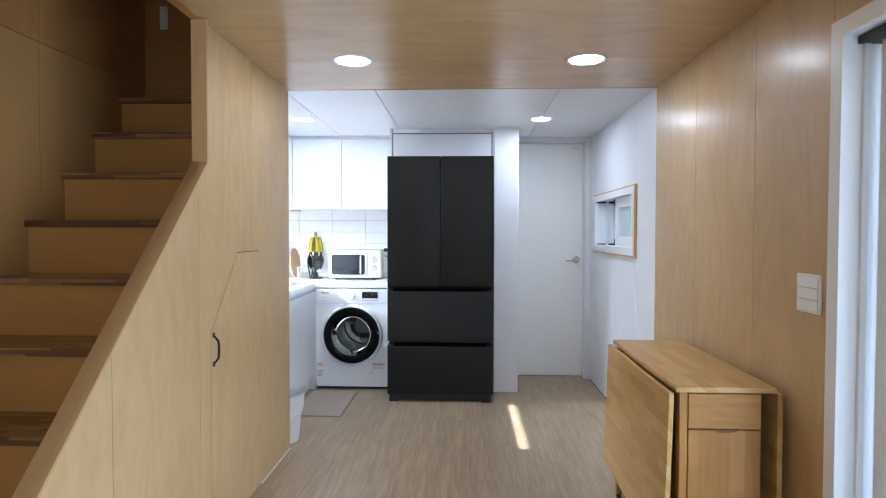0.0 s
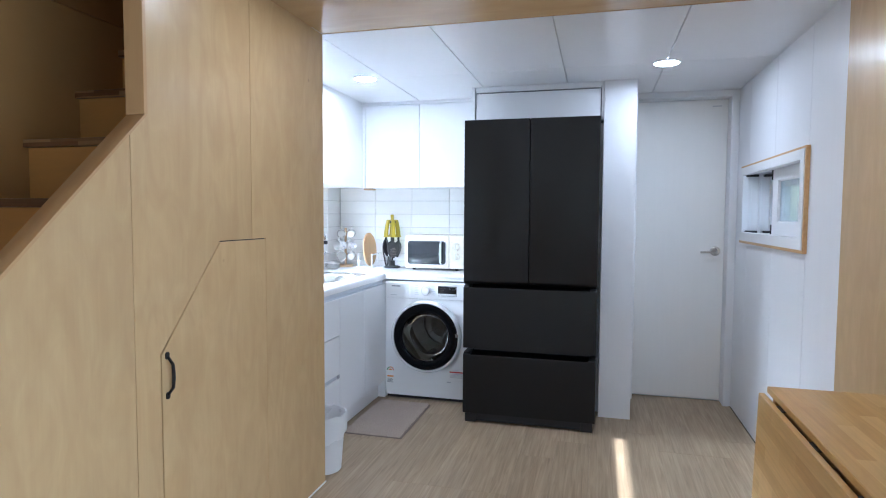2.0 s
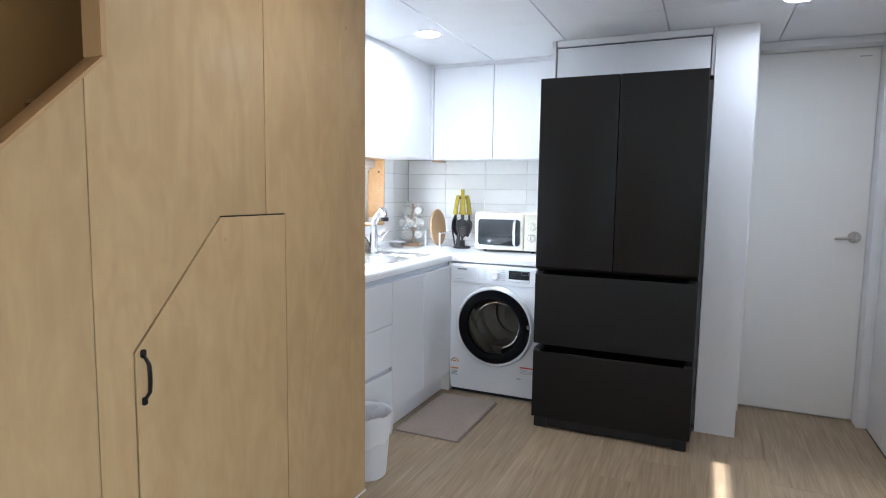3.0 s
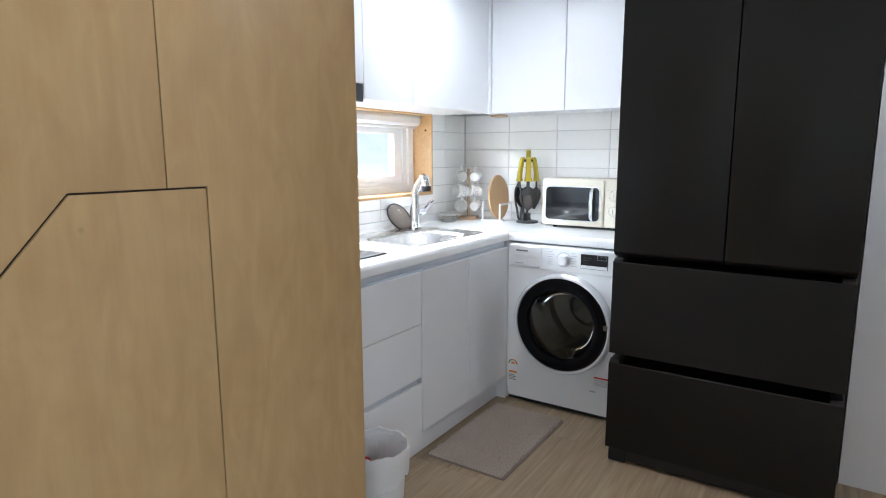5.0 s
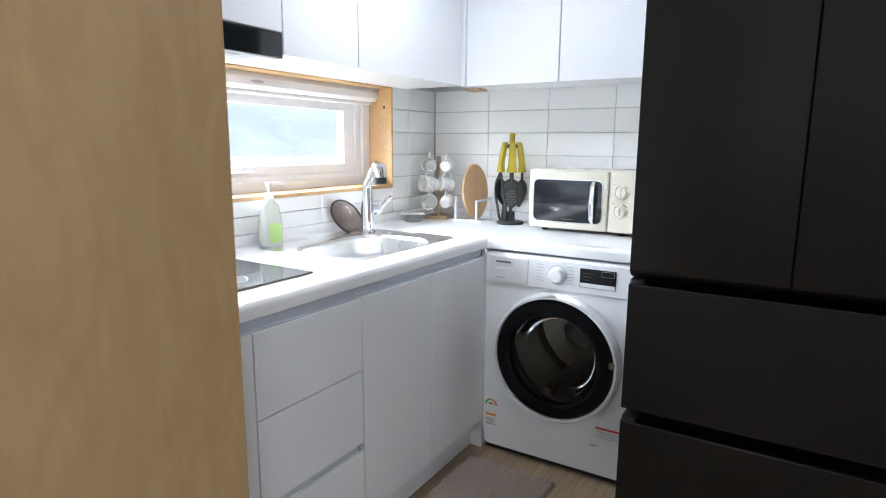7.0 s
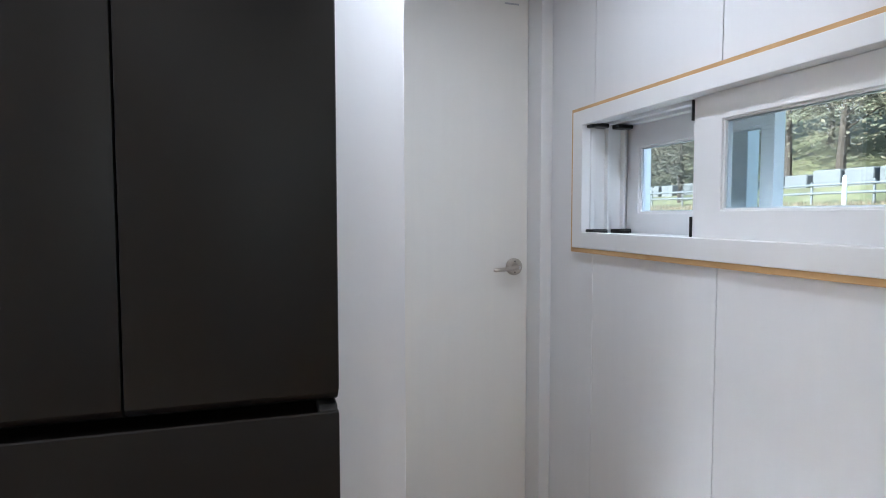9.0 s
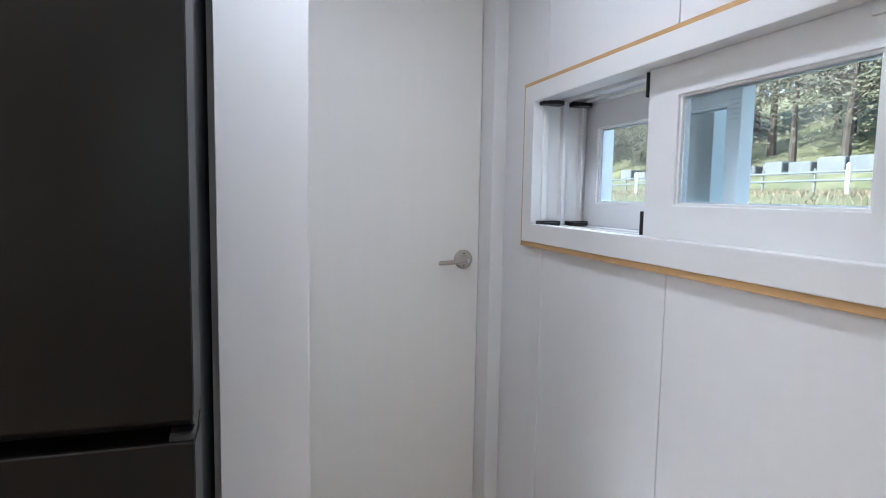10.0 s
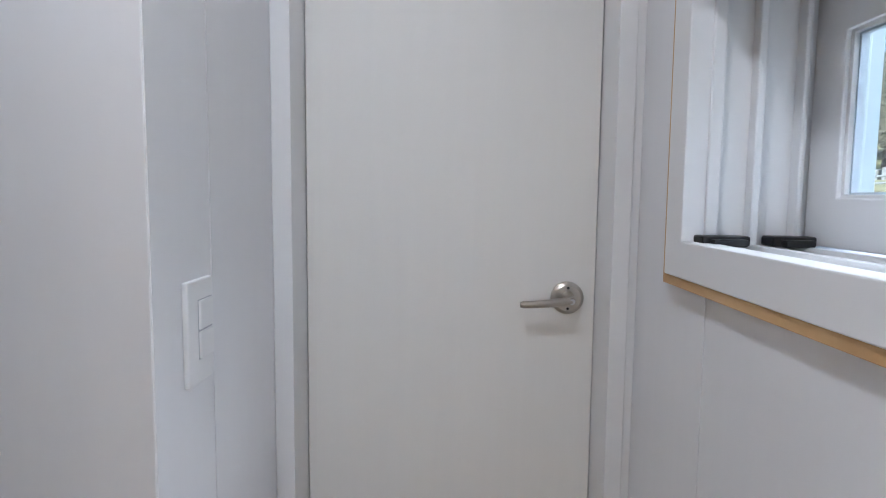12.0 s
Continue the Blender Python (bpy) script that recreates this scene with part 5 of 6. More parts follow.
part("crown", spin([(0.0, 0.345), (0.030, 0.345), (0.040, 0.352), (0.040, 0.358), (0.020, 0.364), (0.0, 0.364)], (ux, uy, TOP_Z), 28), NYLON, stand)
part("top_knob", spin([(0.0, 0.36), (0.013, 0.362), (0.012, 0.392), (0.014, 0.405), (0.011, 0.412), (0.0, 0.413)], (ux, uy, TOP_Z), 20), OLIVE, stand, "olive yellow top knob")


def splay(z):
    """How far a hanging utensil swings out below the crown, by its height."""
    return 0.022 * math.sin(math.pi * min(1.0, max(0.0, (0.372 - z) / 0.30)) ** 0.9)


def swung(bm):
    for v in bm.verts:
        v.co.y += splay(v.co.z)
    return bm


def utensil(name, angle, headw, headh, label, loop=False, slots=False):
    a = radians(angle)
    ox, oy = ux + 0.034 * math.cos(a), uy + 0.034 * math.sin(a)
    m = pose(ox, oy, TOP_Z, 0, 0, angle - 90)
    u = thing(name, (ox, oy, TOP_Z + 0.07), label, "utensil", "hanging kitchen utensils")
    hb = swung(prism("y", -0.0095, 0.0095, [(-0.0125, 0.372), (0.0125, 0.372), (0.0145, 0.34), (0.0140, 0.29), (0.0160, 0.262), (0.025, 0.238), (-0.025, 0.238), (-0.0160, 0.262), (-0.0140, 0.29), (-0.0145, 0.34)], 0.003))
    part("handle", turned(hb, m), OLIVE, u, "olive yellow handle")
    if loop:
        pts = [(0.0, 0.0, 0.245)] + [(0.006 + headw * math.sin(t), 0.012 * math.sin(t), 0.188 - headh * (1 - math.cos(t)) / 2 + 0.03 * math.cos(t)) for t in (math.pi * i / 12 for i in range(1, 12))] + [(0.0, 0.0, 0.09)]
        pts = [(p[0], p[1] + splay(p[2]), p[2]) for p in pts]
        hd = tube([m @ Vector(p) for p in pts], [0.006] * len(pts), 8)
        hd = merge(hd, tube([m @ Vector((-p[0], p[1], p[2])) for p in pts], 0.006, 8))
    else:
        hd = bmesh.new()
        rings = []
        for i in range(13):
            t = i / 12
            w = 0.008 + (headw - 0.008) * math.sin(math.pi * min(1, max(0.0, (t - 0.25) / 0.75)) ** 0.75) ** 0.8 if t > 0.25 else 0.008
            w = max(w, 0.004)
            z = 0.246 - t * headh
            bow = 0.016 * math.sin(math.pi * max(0.0, t - 0.2))
            rings.append([(w * math.cos(b), 0.0045 * math.sin(b) + bow * (1 - abs(math.cos(b)) * 0.6), z) for b in (2 * math.pi * k / 14 for k in range(14))])
        hd = turned(swung(loft(rings, None, True)), m)
    h = part("head", hd, NYLON, u, "dark grey nylon head")
    if slots:
        bm = bmesh.new()
        for r_ in range(6):
            for c_ in range(-2, 3):
                if abs(c_) + abs(r_ - 2.5) < 4.3:
                    cx_, cz_ = (c_ + 0.5 * (r_ % 2)) * 0.0095, 0.155 - 0.0125 * r_
                    prism("y", 0.0195, 0.0215, [(cx_ + 0.003 * math.cos(q), cz_ + 0.0042 * math.sin(q)) for q in (2 * math.pi * k / 8 for k in range(8))], 0, bm)
        part("slot", turned(swung(bm), m), LATCH, h, "small light slots")


utensil("skimmer", -62, 0.050, 0.17, "perforated dark nylon skimmer with an olive handle", slots=True)
utensil("spatula", -125, 0.034, 0.16, "dark nylon utensil with an olive handle", loop=True)
utensil("serving_spoon", -5, 0.050, 0.165, "dark nylon serving spoon with an olive handle")
utensil("ladle", 175, 0.052, 0.16, "dark nylon ladle with an olive handle")
utensil("turner", 115, 0.046, 0.165, "dark nylon turner with an olive handle")
utensil("spaghetti_spoon", 55, 0.042, 0.16, "dark nylon pasta spoon with an olive handle")

# ---- board and its rack ----
bx, by = -0.945, 5.600
rack = thing("board_rack", (bx, by, TOP_Z), "small white metal rack for a chopping board", "rack")
part("base_bar", box(bx - 0.075, bx + 0.075, by - 0.085, by - 0.069, TOP_Z, TOP_Z + 0.010, 0.002), WHITE_PLASTIC, rack)
part("base_bar", box(bx - 0.075, bx + 0.075, by + 0.055, by + 0.071, TOP_Z, TOP_Z + 0.010, 0.002), WHITE_PLASTIC, rack)
part("cross_bar", box(bx - 0.008, bx + 0.008, by - 0.07, by + 0.056, TOP_Z, TOP_Z + 0.008, 0.002), WHITE_PLASTIC, rack)
for x in (-0.060, 0.052):
    bm = box(bx + x - 0.005, bx + x + 0.005, by - 0.082, by - 0.072, TOP_Z + 0.009, TOP_Z + (0.115 if x < 0 else 0.105), 0.002)
    if x > 0:
        box(bx + x - 0.005, bx + x + 0.005, by - 0.072, by + 0.06, TOP_Z + 0.095, TOP_Z + 0.105, 0.002, 2, bm)
        box(bx + x - 0.005, bx + x + 0.005, by + 0.058, by + 0.068, TOP_Z + 0.009, TOP_Z + 0.105, 0.002, 2, bm)
    part("upright", bm, WHITE_PLASTIC, rack)
board = spin([(0.0, -0.007), (0.100, -0.007), (0.103, -0.004), (0.103, 0.004), (0.100, 0.007), (0.0, 0.007)], (0, 0, 0), 48, "x")
turned(board, pose(bx + 0.008, by - 0.012, TOP_Z + 0.139, 0, -4, -12) @ Matrix.Diagonal((1, 0.87, 1.27, 1)))
solo("chopping_board", board, BAMBOO, (bx + 0.008, by - 0.012, TOP_Z + 0.009), "oval bamboo chopping board standing in the rack", "chopping board")

# ---- mug tree ----
gx, gy = -1.135, 5.575
mug_tree = thing("mug_tree", (gx, gy, TOP_Z), "pale wooden mug tree with a square base", "mug tree")
part("base", turned(box(-0.055, 0.055, -0.055, 0.055, 0, 0.017, 0.003), pose(gx, gy, TOP_Z, 0, 0, 20)), MUG_WOOD, mug_tree)
part("post", tube([(gx, gy, TOP_Z + 0.016), (gx, gy, TOP_Z + 0.305)], [0.010, 0.009], 12), MUG_WOOD, mug_tree)
right_, toward = Vector((0.797, 0.604, 0)), Vector((0.50, -0.866, 0))
MUG = [(0.0, 0.0), (0.022, 0.0), (0.026, 0.004), (0.031, 0.028), (0.0325, 0.066), (0.0308, 0.0675), (0.0295, 0.065), (0.0285, 0.028), (0.024, 0.007), (0.0, 0.006)]
first_mug = None
for i, z in enumerate((0.272, 0.182, 0.098)):
    for s in (-1, 1):
        peg_end = Vector((gx, gy, TOP_Z + z + 0.012)) + right_ * (0.045 * s) + toward * 0.012
        part("peg", tube([(gx, gy, TOP_Z + z), peg_end], [0.006, 0.005], 8), MUG_WOOD, mug_tree)
        if i == 1:
            axis = (-right_ * 0.85 + toward * (0.25 if s > 0 else 0.55) + Vector((0, 0, 0.12))).normalized()
        else:
            axis = (toward - right_ * 0.12 + Vector((0, 0, 0.06))).normalized() if s < 0 else (-toward + right_ * 0.2 + Vector((0, 0, 0.1))).normalized()
        at = Vector((gx, gy, TOP_Z + z - 0.012)) + right_ * (0.039 * s) + toward * 0.045 - axis * 0.035
        m = Matrix.Translation(at) @ axis.to_track_quat("Z", "X").to_matrix().to_4x4() @ Matrix.Scale(1.10 if s < 0 else 0.95, 4)
        if first_mug is None:
            mug = thing("mug", (0, 0, 0), "white porcelain mug with small blue print, hung on the tree", "mug", "mugs on the tree")
            part("cup", spin(MUG, (0, 0, 0), 28), PORCELAIN, mug)
            part("handle", tube([(0.031, 0, 0.053)] + arc((0.033, 0, 0.053), (0.064, 0, 0.051), (0.053, 0, 0.032), 6) + arc((0.053, 0, 0.032), (0.049, 0, 0.015), (0.030, 0, 0.017), 5), 0.0042, 8), PORCELAIN, mug)
            bm = bmesh.new()
            for q in range(34):
                aa, hh = 0.7 + 0.29 * (q % 17), 0.026 + 0.016 * (q // 17) + 0.005 * (q % 3)
                d_ = spin([(0.0, 0.0009), (0.0026, 0.0005)], (0, 0, 0), 7)
                turned(d_, Matrix.Translation((0.0322 * math.cos(aa), 0.0322 * math.sin(aa), hh)) @ Vector((math.cos(aa), math.sin(aa), 0)).to_track_quat("Z", "Y").to_matrix().to_4x4())
                merge(bm, d_)
            part("print", bm, BLUE_PRINT, mug, "blue flower print")
            mug.matrix_basis = m
            first_mug = mug
        else:
            copy_thing(first_mug, m)

for i in range(4):
    z = TOP_Z + 0.009 * i
    pl = spin([(0.0, 0.0), (0.030, 0.0), (0.034, 0.003), (0.058, 0.0105), (0.059, 0.0125), (0.034, 0.006), (0.0, 0.005)], (-1.165 + 0.003 * (i % 2), 5.395 - 0.002 * i, z), 32)
    solo("saucer", pl, PORCELAIN, (-1.165, 5.395, z), "small white saucer in a stack on the worktop", "saucer", "stacked saucers")

# ---- by the sink ----
lid = thing("glass_lid", (-1.195, 4.93, TOP_Z), "smoked glass lid with a black rim leaning on the tiles", "pot lid")
lm = pose(-1.186, 4.950, TOP_Z + 0.064, 0, 0, -14) @ pose(0, 0, 0, 42, -20, 0) @ Matrix.Diagonal((0.85, 0.68, 0.92, 1))
part("glass", turned(spin([(0.0, 0.010), (0.04, 0.008), (0.086, 0.001), (0.086, -0.002), (0.04, 0.005), (0.0, 0.007)], (0, 0, 0), 40, "x"), lm), LID_GLASS, lid)
part("rim", turned(spin([(0.084, 0.003), (0.091, 0.003), (0.091, -0.004), (0.084, -0.004), (0.084, 0.003)], (0, 0, 0), 40, "x"), lm), BLACK, lid, "black silicone rim")
soap = thing("soap_bottle", (-1.182, 4.538, TOP_Z), "milky pump bottle of dish soap with a green label", "bottle")
bxs = [[(-1.182 + sx * 0.001, 4.538 + sy * 0.001, TOP_Z + z) for sx, sy in rounded(-w * 0.58, w * 0.58, -w, w, w * 0.5, 5)] for w, z in ((38, 0.0), (43, 0.006), (44, 0.05), (40, 0.11), (33, 0.145), (16, 0.165), (13, 0.17))]
part("bottle", loft(bxs), SOAP_BOTTLE, soap)
part("label", prism("x", -1.1568, -1.1558, rounded(4.510, 4.566, TOP_Z + 0.015, TOP_Z + 0.085, 0.014)), GREEN_LABEL, soap, "green label")
pump = part("pump", spin([(0.0, 0.168), (0.016, 0.168), (0.016, 0.186), (0.006, 0.188), (0.005, 0.212), (0.012, 0.213), (0.012, 0.224), (0.0, 0.225)], (-1.182, 4.538, TOP_Z), 18), WHITE_PLASTIC, soap)
part("spout", tube([(-1.182, 4.538, TOP_Z + 0.219), (-1.167, 4.573, TOP_Z + 0.221), (-1.160, 4.590, TOP_Z + 0.216)], [0.006, 0.005, 0.004], 8), WHITE_PLASTIC, pump)
solo("sponge", box(-1.325, -1.262, 5.255, 5.31, KWIN[2] + 0.0145, KWIN[2] + 0.048, 0.006), PALE_PRINT, (-1.29, 5.28, KWIN[2] + 0.0145), "grey sponge on the pine window sill", "sponge")

# ---- bin ----
qx, qy = -0.524, 3.938
bin_ = thing("waste_bin", (qx, qy, 0), "small white plastic bin lined with a thin bag", "bin")
part("body", spin([(0.0, 0.0), (0.083, 0.0), (0.086, 0.004), (0.108, 0.275), (0.112, 0.280), (0.108, 0.282), (0.104, 0.275), (0.082, 0.008), (0.0, 0.007)], (qx, qy, 0), 40), BIN_WHITE, bin_)
rng = random.Random(2)
n_ = 56
wave = [0.5 * math.sin(3 * 2 * math.pi * k / n_ + 1) + 0.3 * math.sin(7 * 2 * math.pi * k / n_) + 0.35 * (rng.random() - 0.5) for k in range(n_)]
rings = []
for rr, z, amp in ((0.110, 0.175, 0.006), (0.114, 0.215, 0.005), (0.1165, 0.25, 0.004), (0.118, 0.278, 0.002), (0.115, 0.292, 0.002), (0.108, 0.290, 0.002), (0.100, 0.25, 0.005), (0.094, 0.19, 0.006), (0.086, 0.12, 0.005)):
    rings.append([(qx + (rr + amp * wave[k]) * math.cos(2 * math.pi * k / n_), qy + (rr + amp * wave[k]) * math.sin(2 * math.pi * k / n_), z + (0.035 * wave[k] if z < 0.18 and rr > 0.105 else 0.006 * wave[(k * 3) % n_])) for k in range(n_)])
solo("bin_bag", loft(rings, None, True), BAG, (qx, qy, 0.12), "thin white plastic bag folded over the bin's rim", "bag")
wrap = tube([(qx - 0.045, qy - 0.03, 0.15), (qx - 0.03, qy - 0.02, 0.19), (qx - 0.02, qy - 0.03, 0.235)], [0.035, 0.042, 0.02], 9)
solo("food_wrapper", wrap, RED_WRAP, (qx - 0.03, qy - 0.03, 0.15), "crumpled red wrapper inside the bin", "rubbish")
solo("food_wrapper", tube([(qx + 0.005, qy - 0.035, 0.15), (qx + 0.012, qy - 0.03, 0.19), (qx + 0.016, qy - 0.028, 0.215)], [0.016, 0.014, 0.006], 7), GOLD_WRAP, (qx + 0.005, qy - 0.035, 0.15), "small gold wrapper inside the bin", "rubbish")

# ---- mat ----
mat_thing = thing("bath_mat", (-0.455, 4.715, 0), "taupe chenille mat with short bobbly tufts", "mat")
A0, A1, C0, C1 = -0.638, -0.272, 4.405, 5.025
part("backing", prism("z", 0.0, 0.007, rounded(A0, A1, C0, C1, 0.012), 0.002), MAT_BACK, mat_thing)
verts, faces = [], []
rng = random.Random(7)
ny, nx = 78, 46
for iy in range(ny):
    for ix in range(nx):
        x = A0 + 0.010 + (A1 - A0 - 0.020) * (ix + 0.5 * (iy % 2) * 0.6) / nx + rng.uniform(-0.0014, 0.0014)
        y = C0 + 0.008 + (C1 - C0 - 0.016) * iy / (ny - 1) + rng.uniform(-0.001, 0.001)
        h, r1, base = rng.uniform(0.008, 0.016), rng.uniform(0.0036, 0.0048), len(verts)
        lx, ly = rng.uniform(-0.004, 0.004), rng.uniform(-0.003, 0.003)
        for z, rr in ((0.006, r1), (0.006 + h * 0.65, r1 * 1.05)):
            verts += [(x + lx * (z > 0.007) + rr * math.cos(a), y + ly * (z > 0.007) + rr * 0.85 * math.sin(a), z) for a in (2 * math.pi * k / 5 for k in range(5))]
        verts.append((x + lx, y + ly, 0.006 + h))
        faces += [(base + k, base + (k + 1) % 5, base + 5 + (k + 1) % 5, base + 5 + k) for k in range(5)]
        faces += [(base + 5 + k, base + 5 + (k + 1) % 5, base + 10) for k in range(5)]
me = bpy.data.meshes.new("tufts")
me.from_pydata([(a + 0.455, b - 4.715, c) for a, b, c in verts], [], faces)
me.materials.append(ROBE)
me.shade_smooth()
tufts = tagged(new("pile", me), "taupe chenille tufts", kind="stuff")
tufts.parent = mat_thing

# ---- outside ----


def ground_z(x, y):
    d = x - 2.0
    bumps = 0.12 * noise.noise((x * 0.15, y * 0.15, 0))
    if d > 0:
        rise = min(1.0, max(0.0, (d - 3.5) / 8.5))
        z = -0.45 + 1.85 * rise * rise * (3 - 2 * rise) + max(0.0, d - 12) * 0.045 + 0.55 * min(1.0, max(0.0, (d - 16.2) / 2.6)) + max(0.0, d - 24) * 0.30
        return min(z, 14) + bumps * min(1, max(0, d - 2.5))
    return -0.62


step_x = [-400, -150, -96, -88, -80, -72, -64, -56, -50, -44, -38, -32, -26, -20, -12, -8, -5, -3, -1.6, 0.2, 2.0] + [2 + 1.2 * i for i in range(1, 34)] + [48, 60, 90, 160, 400]
step_y = [-400, -120, -60, -30, -18, -10, -5] + [-2 + 1.6 * i for i in range(34)] + [60, 80, 130, 400]
gv = [(x, y, ground_z(x, y) if abs(x) < 100 else 0.0) for y in step_y for x in step_x]
nxg = len(step_x)
gf = [(j * nxg + i, j * nxg + i + 1, (j + 1) * nxg + i + 1, (j + 1) * nxg + i) for j in range(len(step_y) - 1) for i in range(nxg - 1)]
me = bpy.data.meshes.new("ground")
me.from_pydata(gv, [], gf)
me.materials.append(GRASS)
me.shade_smooth()
tagged(new("ground", me), "dry autumn grass on sloping ground", "ground", kind="structure")

# yard is added; its pale blue-grey paints the washed-out glare outside
tagged(part("pavement", box(-67, -1.55, -60, 90, -0.6, -0.30, 0.02), GLARE_YARD), "added pale concrete yard, toned for the glare outside", "pavement", kind="structure")

rail_ = thing("guard_rail", (17.5, 16, ground_z(17.5, 16)), "pale roadside guard rail on short posts", "guard rail")
for y in range(2, 46, 2):
    z = ground_z(17.5, y)
    part("post", tube([(17.5, y, z - 0.1), (17.5, y, z + 0.72)], 0.04, 8), RAIL_STEEL, rail_)
for h in (0.34, 0.6):
    part("rail", tube([(17.42, y, ground_z(17.5, y) + h) for y in range(2, 46, 2)], 0.04, 8), RAIL_STEEL, rail_)
for y in (15.4, 19.2, 24.5):
    z = ground_z(15.6, y)
    solo("marker_post", tube([(15.6, y, z - 0.1), (15.6, y, z + 0.74), (15.6, y, z + 0.82)], [0.055, 0.055, 0.025], 12), WHITE_PVC, (15.6, y, z), "white roadside marker post in the grass", "post", "roadside marker posts")
rng = random.Random(12)
for i in range(20):
    y = 9.0 + 1.28 * i
    z = ground_z(21.5, y)
    solo("concrete_block", turned(box(-0.4, 0.4, -0.55 + rng.uniform(0, 0.2), 0.55, -0.1, 0.50 + rng.uniform(-0.10, 0.12), 0.06), pose(21.5, y, z, 0, 0, rng.uniform(-5, 5))), BLOCK_GREY, (21.5, y, z), "pale concrete retaining block along the road", "concrete block", "retaining blocks")


def leaf_quads(rng, centre, spread, count, size):
    out_v, out_f = [], []
    for _ in range(count):
        d = Vector((rng.gauss(0, 1), rng.gauss(0, 1), rng.gauss(0, 1)))
        p = Vector(centre) + Vector((d.x * spread[0], d.y * spread[1], d.z * spread[2])) * 0.5
        a = Vector((rng.uniform(-1, 1), rng.uniform(-1, 1), rng.uniform(-0.6, 0.6))).normalized() * size * rng.uniform(0.5, 1.2)
        b = a.orthogonal().normalized() * size * rng.uniform(0.3, 0.7)
        k = len(out_v)
        out_v += [p - a, p + b * 0.8, p + a, p - b]
        out_f.append((k, k + 1, k + 2, k + 3))
    return out_v, out_f


def tree(x, y, high, seed, size=0.22, leaves=1500):
    rng = random.Random(seed)
    z = ground_z(x, y)
    t = thing("tree", (x, y, z), "broadleaf tree in mixed autumn green on the slope", "tree", "hillside trees")
    lean = Vector((rng.uniform(-0.4, 0.4), rng.uniform(-0.4, 0.4), 0))
    trunk = [Vector((x, y, z - 0.2)) + lean * s * s + Vector((0, 0, high * 0.85 * s)) for s in (0, 0.2, 0.45, 0.7, 1.0)]
    r0 = high * 0.022
    bm = tube(trunk, [r0 * 1.3, r0, r0 * 0.75, r0 * 0.45, r0 * 0.15], 9)
    verts, faces = [], []
    for i in range(11):
        s = rng.uniform(0.22, 0.95)
        p = Vector((x, y, z)) + lean * s * s + Vector((0, 0, high * 0.85 * s))
        a, reach = rng.uniform(0, 6.28), high * rng.uniform(0.14, 0.30) * (1.2 - 0.5 * s)
        tip = p + Vector((math.cos(a) * reach, math.sin(a) * reach, reach * rng.uniform(0.2, 0.7)))
        tube([p, (p + tip) / 2 + Vector((0, 0, 0.06 * reach)), tip], [r0 * 0.4 * (1.1 - s), r0 * 0.25 * (1.1 - s), r0 * 0.06], 6, bm)
        v, f = leaf_quads(rng, tip, (reach * 1.1, reach * 1.1, reach * 0.75), leaves // 11, size)
        k = len(verts)
        verts += v
        faces += [tuple(q + k for q in ff) for ff in f]
    part("trunk", bm, BARK, t)
    me = bpy.data.meshes.new("crown")
    me.from_pydata([v - Vector((x, y, z)) for v in verts], [], faces)
    me.materials.append(LEAF)
    crown = new("crown", me)
    crown.parent = t


rng = random.Random(31)
k = 0
for i in range(15):
    for j in range(3):
        k += 1
        tree(26 + 5.5 * j + rng.uniform(-2, 2), -2 + 4.4 * i + rng.uniform(-1.8, 1.8), rng.uniform(6.5, 10), 100 + k, 0.13, 6500)
for x, y, h in ((13.2, 9.0, 3.6), (19.5, 12.0, 4.6), (19.0, 26.0, 5.0)):
    k += 1
    tree(x, y, h, 300 + k, 0.10, 2600)

# wooded ridge far beyond the yard; haze is painted in, and it glows
ridge_v, ridge_f = [], []
for i in range(81):
    y = -60 + 2.5 * i
    for j in range(9):
        s = j / 8
        ridge_v.append((-66 - 26 * s + 1.5 * noise.noise((y * 0.11, s * 5, 3.0)), y, -0.7 + 13 * s + 2.2 * s * noise.noise((y * 0.06, s * 3, 8.0)) + 0.7 * s * noise.noise((y * 0.33, s * 9, 1.0))))
for i in range(80):
    for j in range(8):
        q = i * 9 + j
        ridge_f.append((q, q + 1, q + 10, q + 9))
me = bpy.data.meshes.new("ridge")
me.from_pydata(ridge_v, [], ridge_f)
me.materials.append(GLOWING_HILL)
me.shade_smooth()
tagged(new("backdrop", me), "distant wooded ridge, painted pale and glowing for haze", "hill", kind="structure")


rng = random.Random(77)
sv, sf = [], []
for _ in range(12000):
    x, y = rng.uniform(5.5, 17.0), rng.uniform(4, 34)
    z, h, a = ground_z(x, y), rng.uniform(0.05, 0.20), rng.uniform(0, 3.14)
    w, lx, ly = rng.uniform(0.006, 0.018), rng.uniform(-0.12, 0.12), rng.uniform(-0.12, 0.12)
    q = len(sv)
    sv += [(x - w * math.cos(a), y - w * math.sin(a), z), (x + w * math.cos(a), y + w * math.sin(a), z), (x + lx, y + ly, z + h)]
    sf.append((q, q + 1, q + 2))
me = bpy.data.meshes.new("straw")
me.from_pydata(sv, [], sf)
me.materials.append(STRAW)
tagged(new("grass", me), "tufts of pale straw-coloured grass", "grass", kind="stuff")

# ---- floor planks ----
PW, PL = 0.183, 1.22


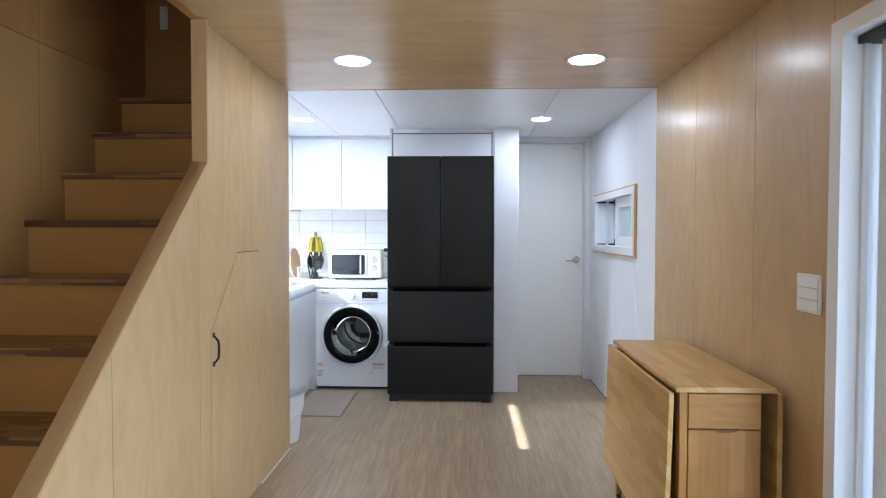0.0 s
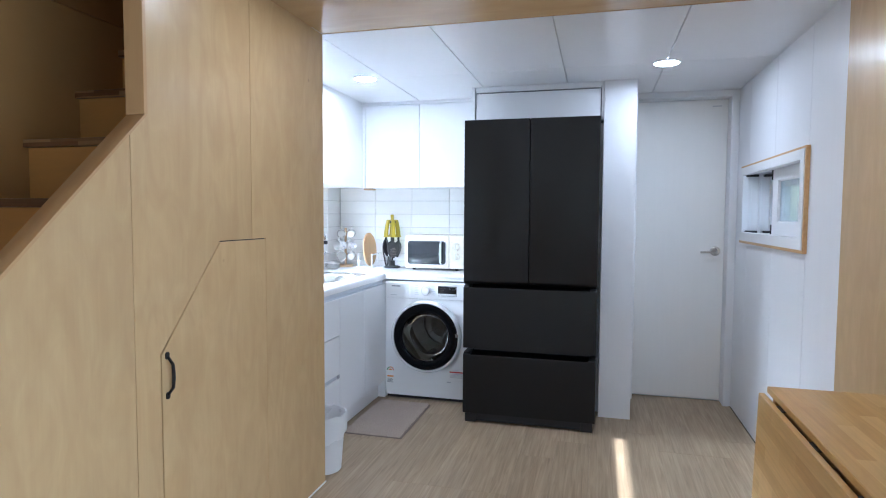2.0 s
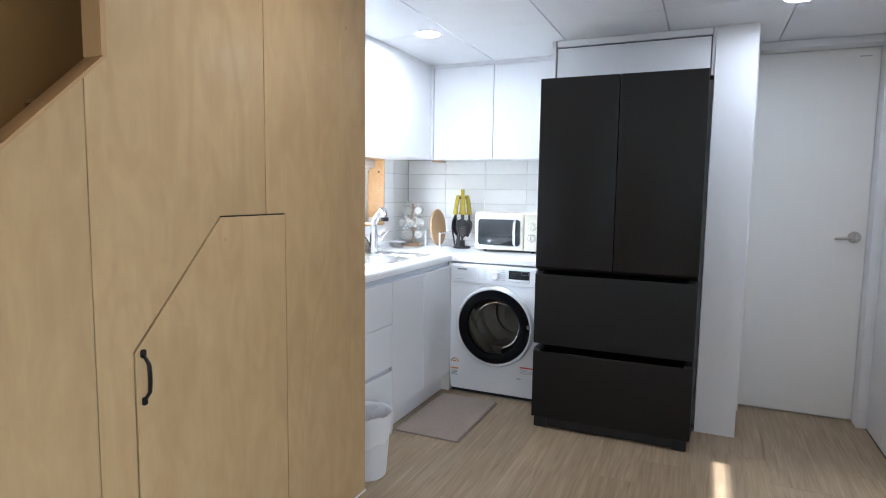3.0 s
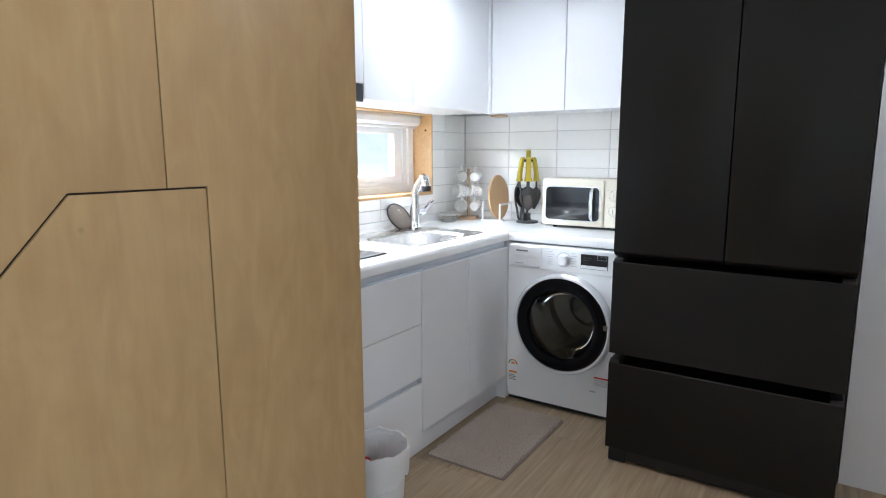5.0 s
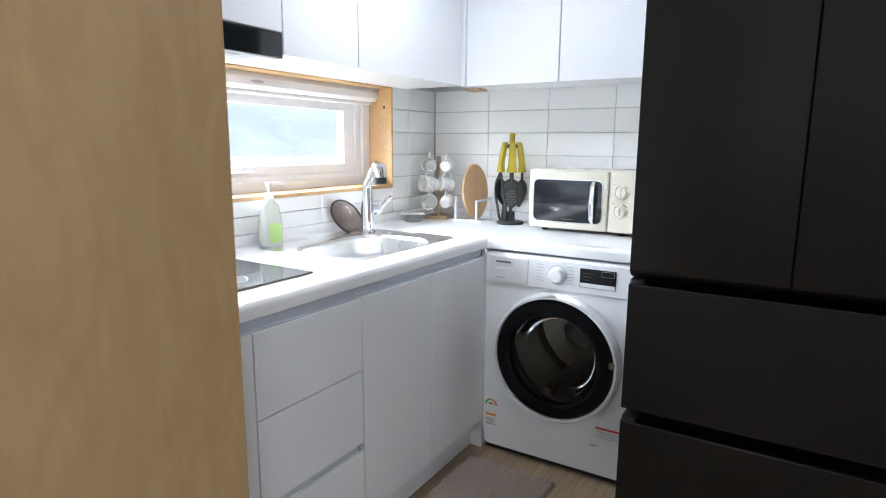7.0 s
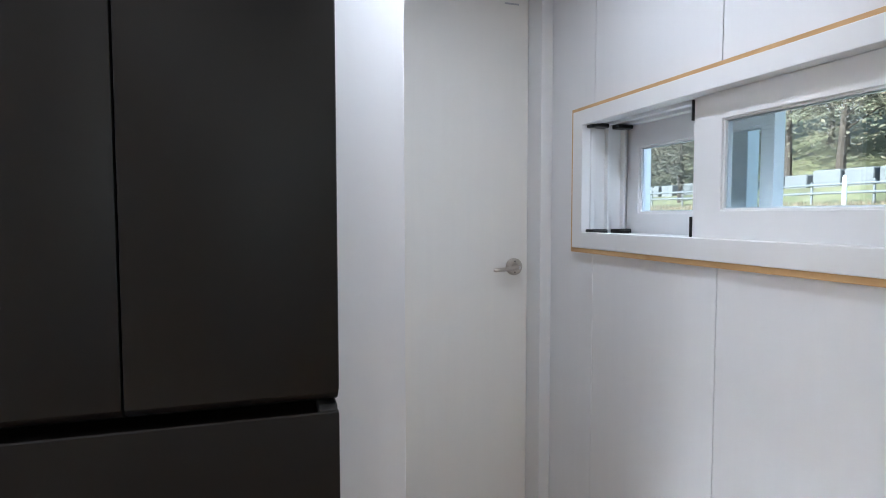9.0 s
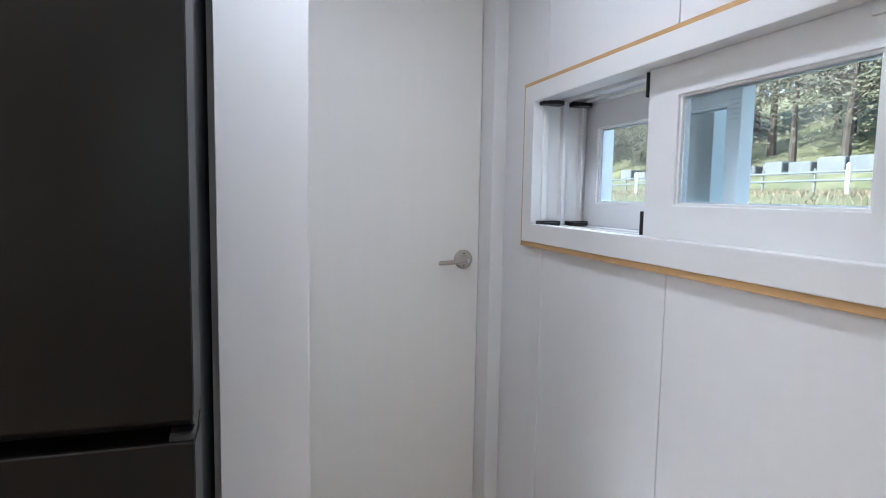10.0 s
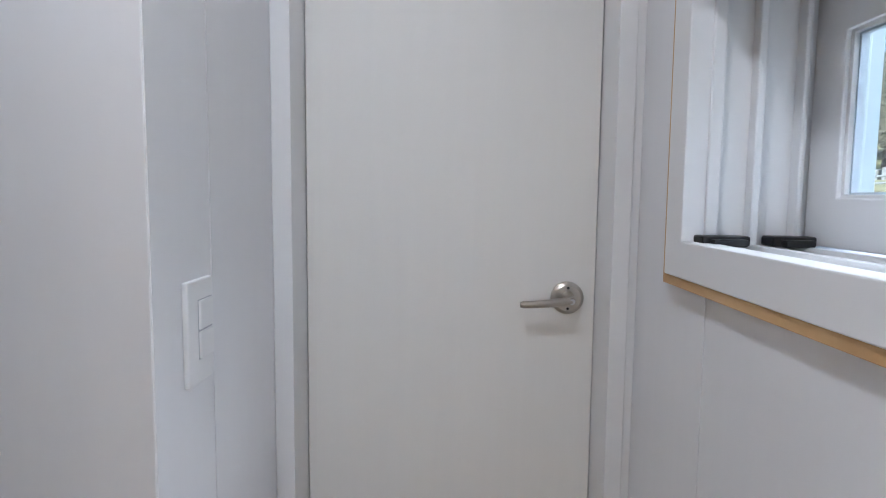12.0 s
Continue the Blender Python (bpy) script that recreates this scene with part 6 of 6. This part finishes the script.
def piece_mesh(name, sx, sy, sz, mat, bev):
    bm = box(0, sx, 0, sy, 0, sz)
    if bev:
        top = [e for e in bm.edges if all(v.co.z > sz - 1e-6 for v in e.verts)]
        bmesh.ops.bevel(bm, geom=top, offset=bev, segments=1, affect="EDGES")
    me = bpy.data.meshes.new(name)
    bm.to_mesh(me)
    bm.free()
    me.materials.append(mat)
    return me


plank_mesh = piece_mesh("plank", PW - 0.0003, PL - 0.0003, 0.006, OAK_VINYL, 0.0006)
short = {}
rng = random.Random(4)
for i in range(17):
    x = -1.24 + PW * i
    y = -2.0 - rng.choice((0.2, 0.45, 0.7, 0.95))
    while y < 5.70:
        lo, hi = max(y, -2.0), min(y + PL, 5.70)
        wide = min(PW, 1.68 - x)
        key = (round(hi - lo, 3), round(wide, 3))
        if key[0] > 0.02 and key[1] > 0.02:
            if key == (PL, PW):
                me = plank_mesh
            else:
                if key not in short:
                    short[key] = piece_mesh("plank", key[1] - 0.0003, key[0] - 0.0003, 0.006, OAK_VINYL, 0.0006)
                me = short[key]
            ob = new("plank", me)
            ob.parent, ob.location = floor, (x, lo, -0.006)
        y += PL

# ---- wall tiles ----
TW, TH, TG = 0.305, 0.1035, 0.0012
tiles = {}


def tile(parent, w, h, at, facing):
    key = (round(w, 3), round(h, 3), facing)
    if key not in tiles:
        g = TG
        bm = box(g, w - g, 0, 0.008, g, h - g)
        edge = [e for e in bm.edges if all(v.co.y < 1e-6 for v in e.verts)]
        bmesh.ops.bevel(bm, geom=edge, offset=0.0012, segments=1, affect="EDGES")
        if facing == "x":
            turned(bm, pose(0, 0, 0, 0, 0, 90))
        me = bpy.data.meshes.new("tile")
        bm.to_mesh(me)
        bm.free()
        me.materials.append(TILE)
        tiles[key] = me
    ob = new("tile", tiles[key])
    ob.parent, ob.location = parent, at


for row in range(-6, 6):
    z0 = 1.497 - TH * (row + 1)
    lo, hi = max(z0, TOP_Z + 0.044), z0 + TH
    if row < 0 or hi - lo < 0.015:
        continue
    for x0 in [-0.93 + TW * i for i in range(-2, 4)]:
        a, b = max(x0, WEST + 0.0004), min(x0 + TW, 0.0)
        if b - a > 0.02:
            tile(north, b - a, hi - lo, (a, NORTH, lo), "y")
    for y1 in [5.472 - TW * i for i in range(-1, 6)]:
        a, b = max(y1 - TW, 3.805), min(y1, NORTH)
        # full height beside the window, cut under its sill
        below = min(hi, l0)
        for p, q, top in ((a, min(b, k1), below), (max(a, k1), b, hi)):
            if q - p > 0.012 and top - lo > 0.012:
                tile(west, q - p, top - lo, (WEST, p, lo), "x")
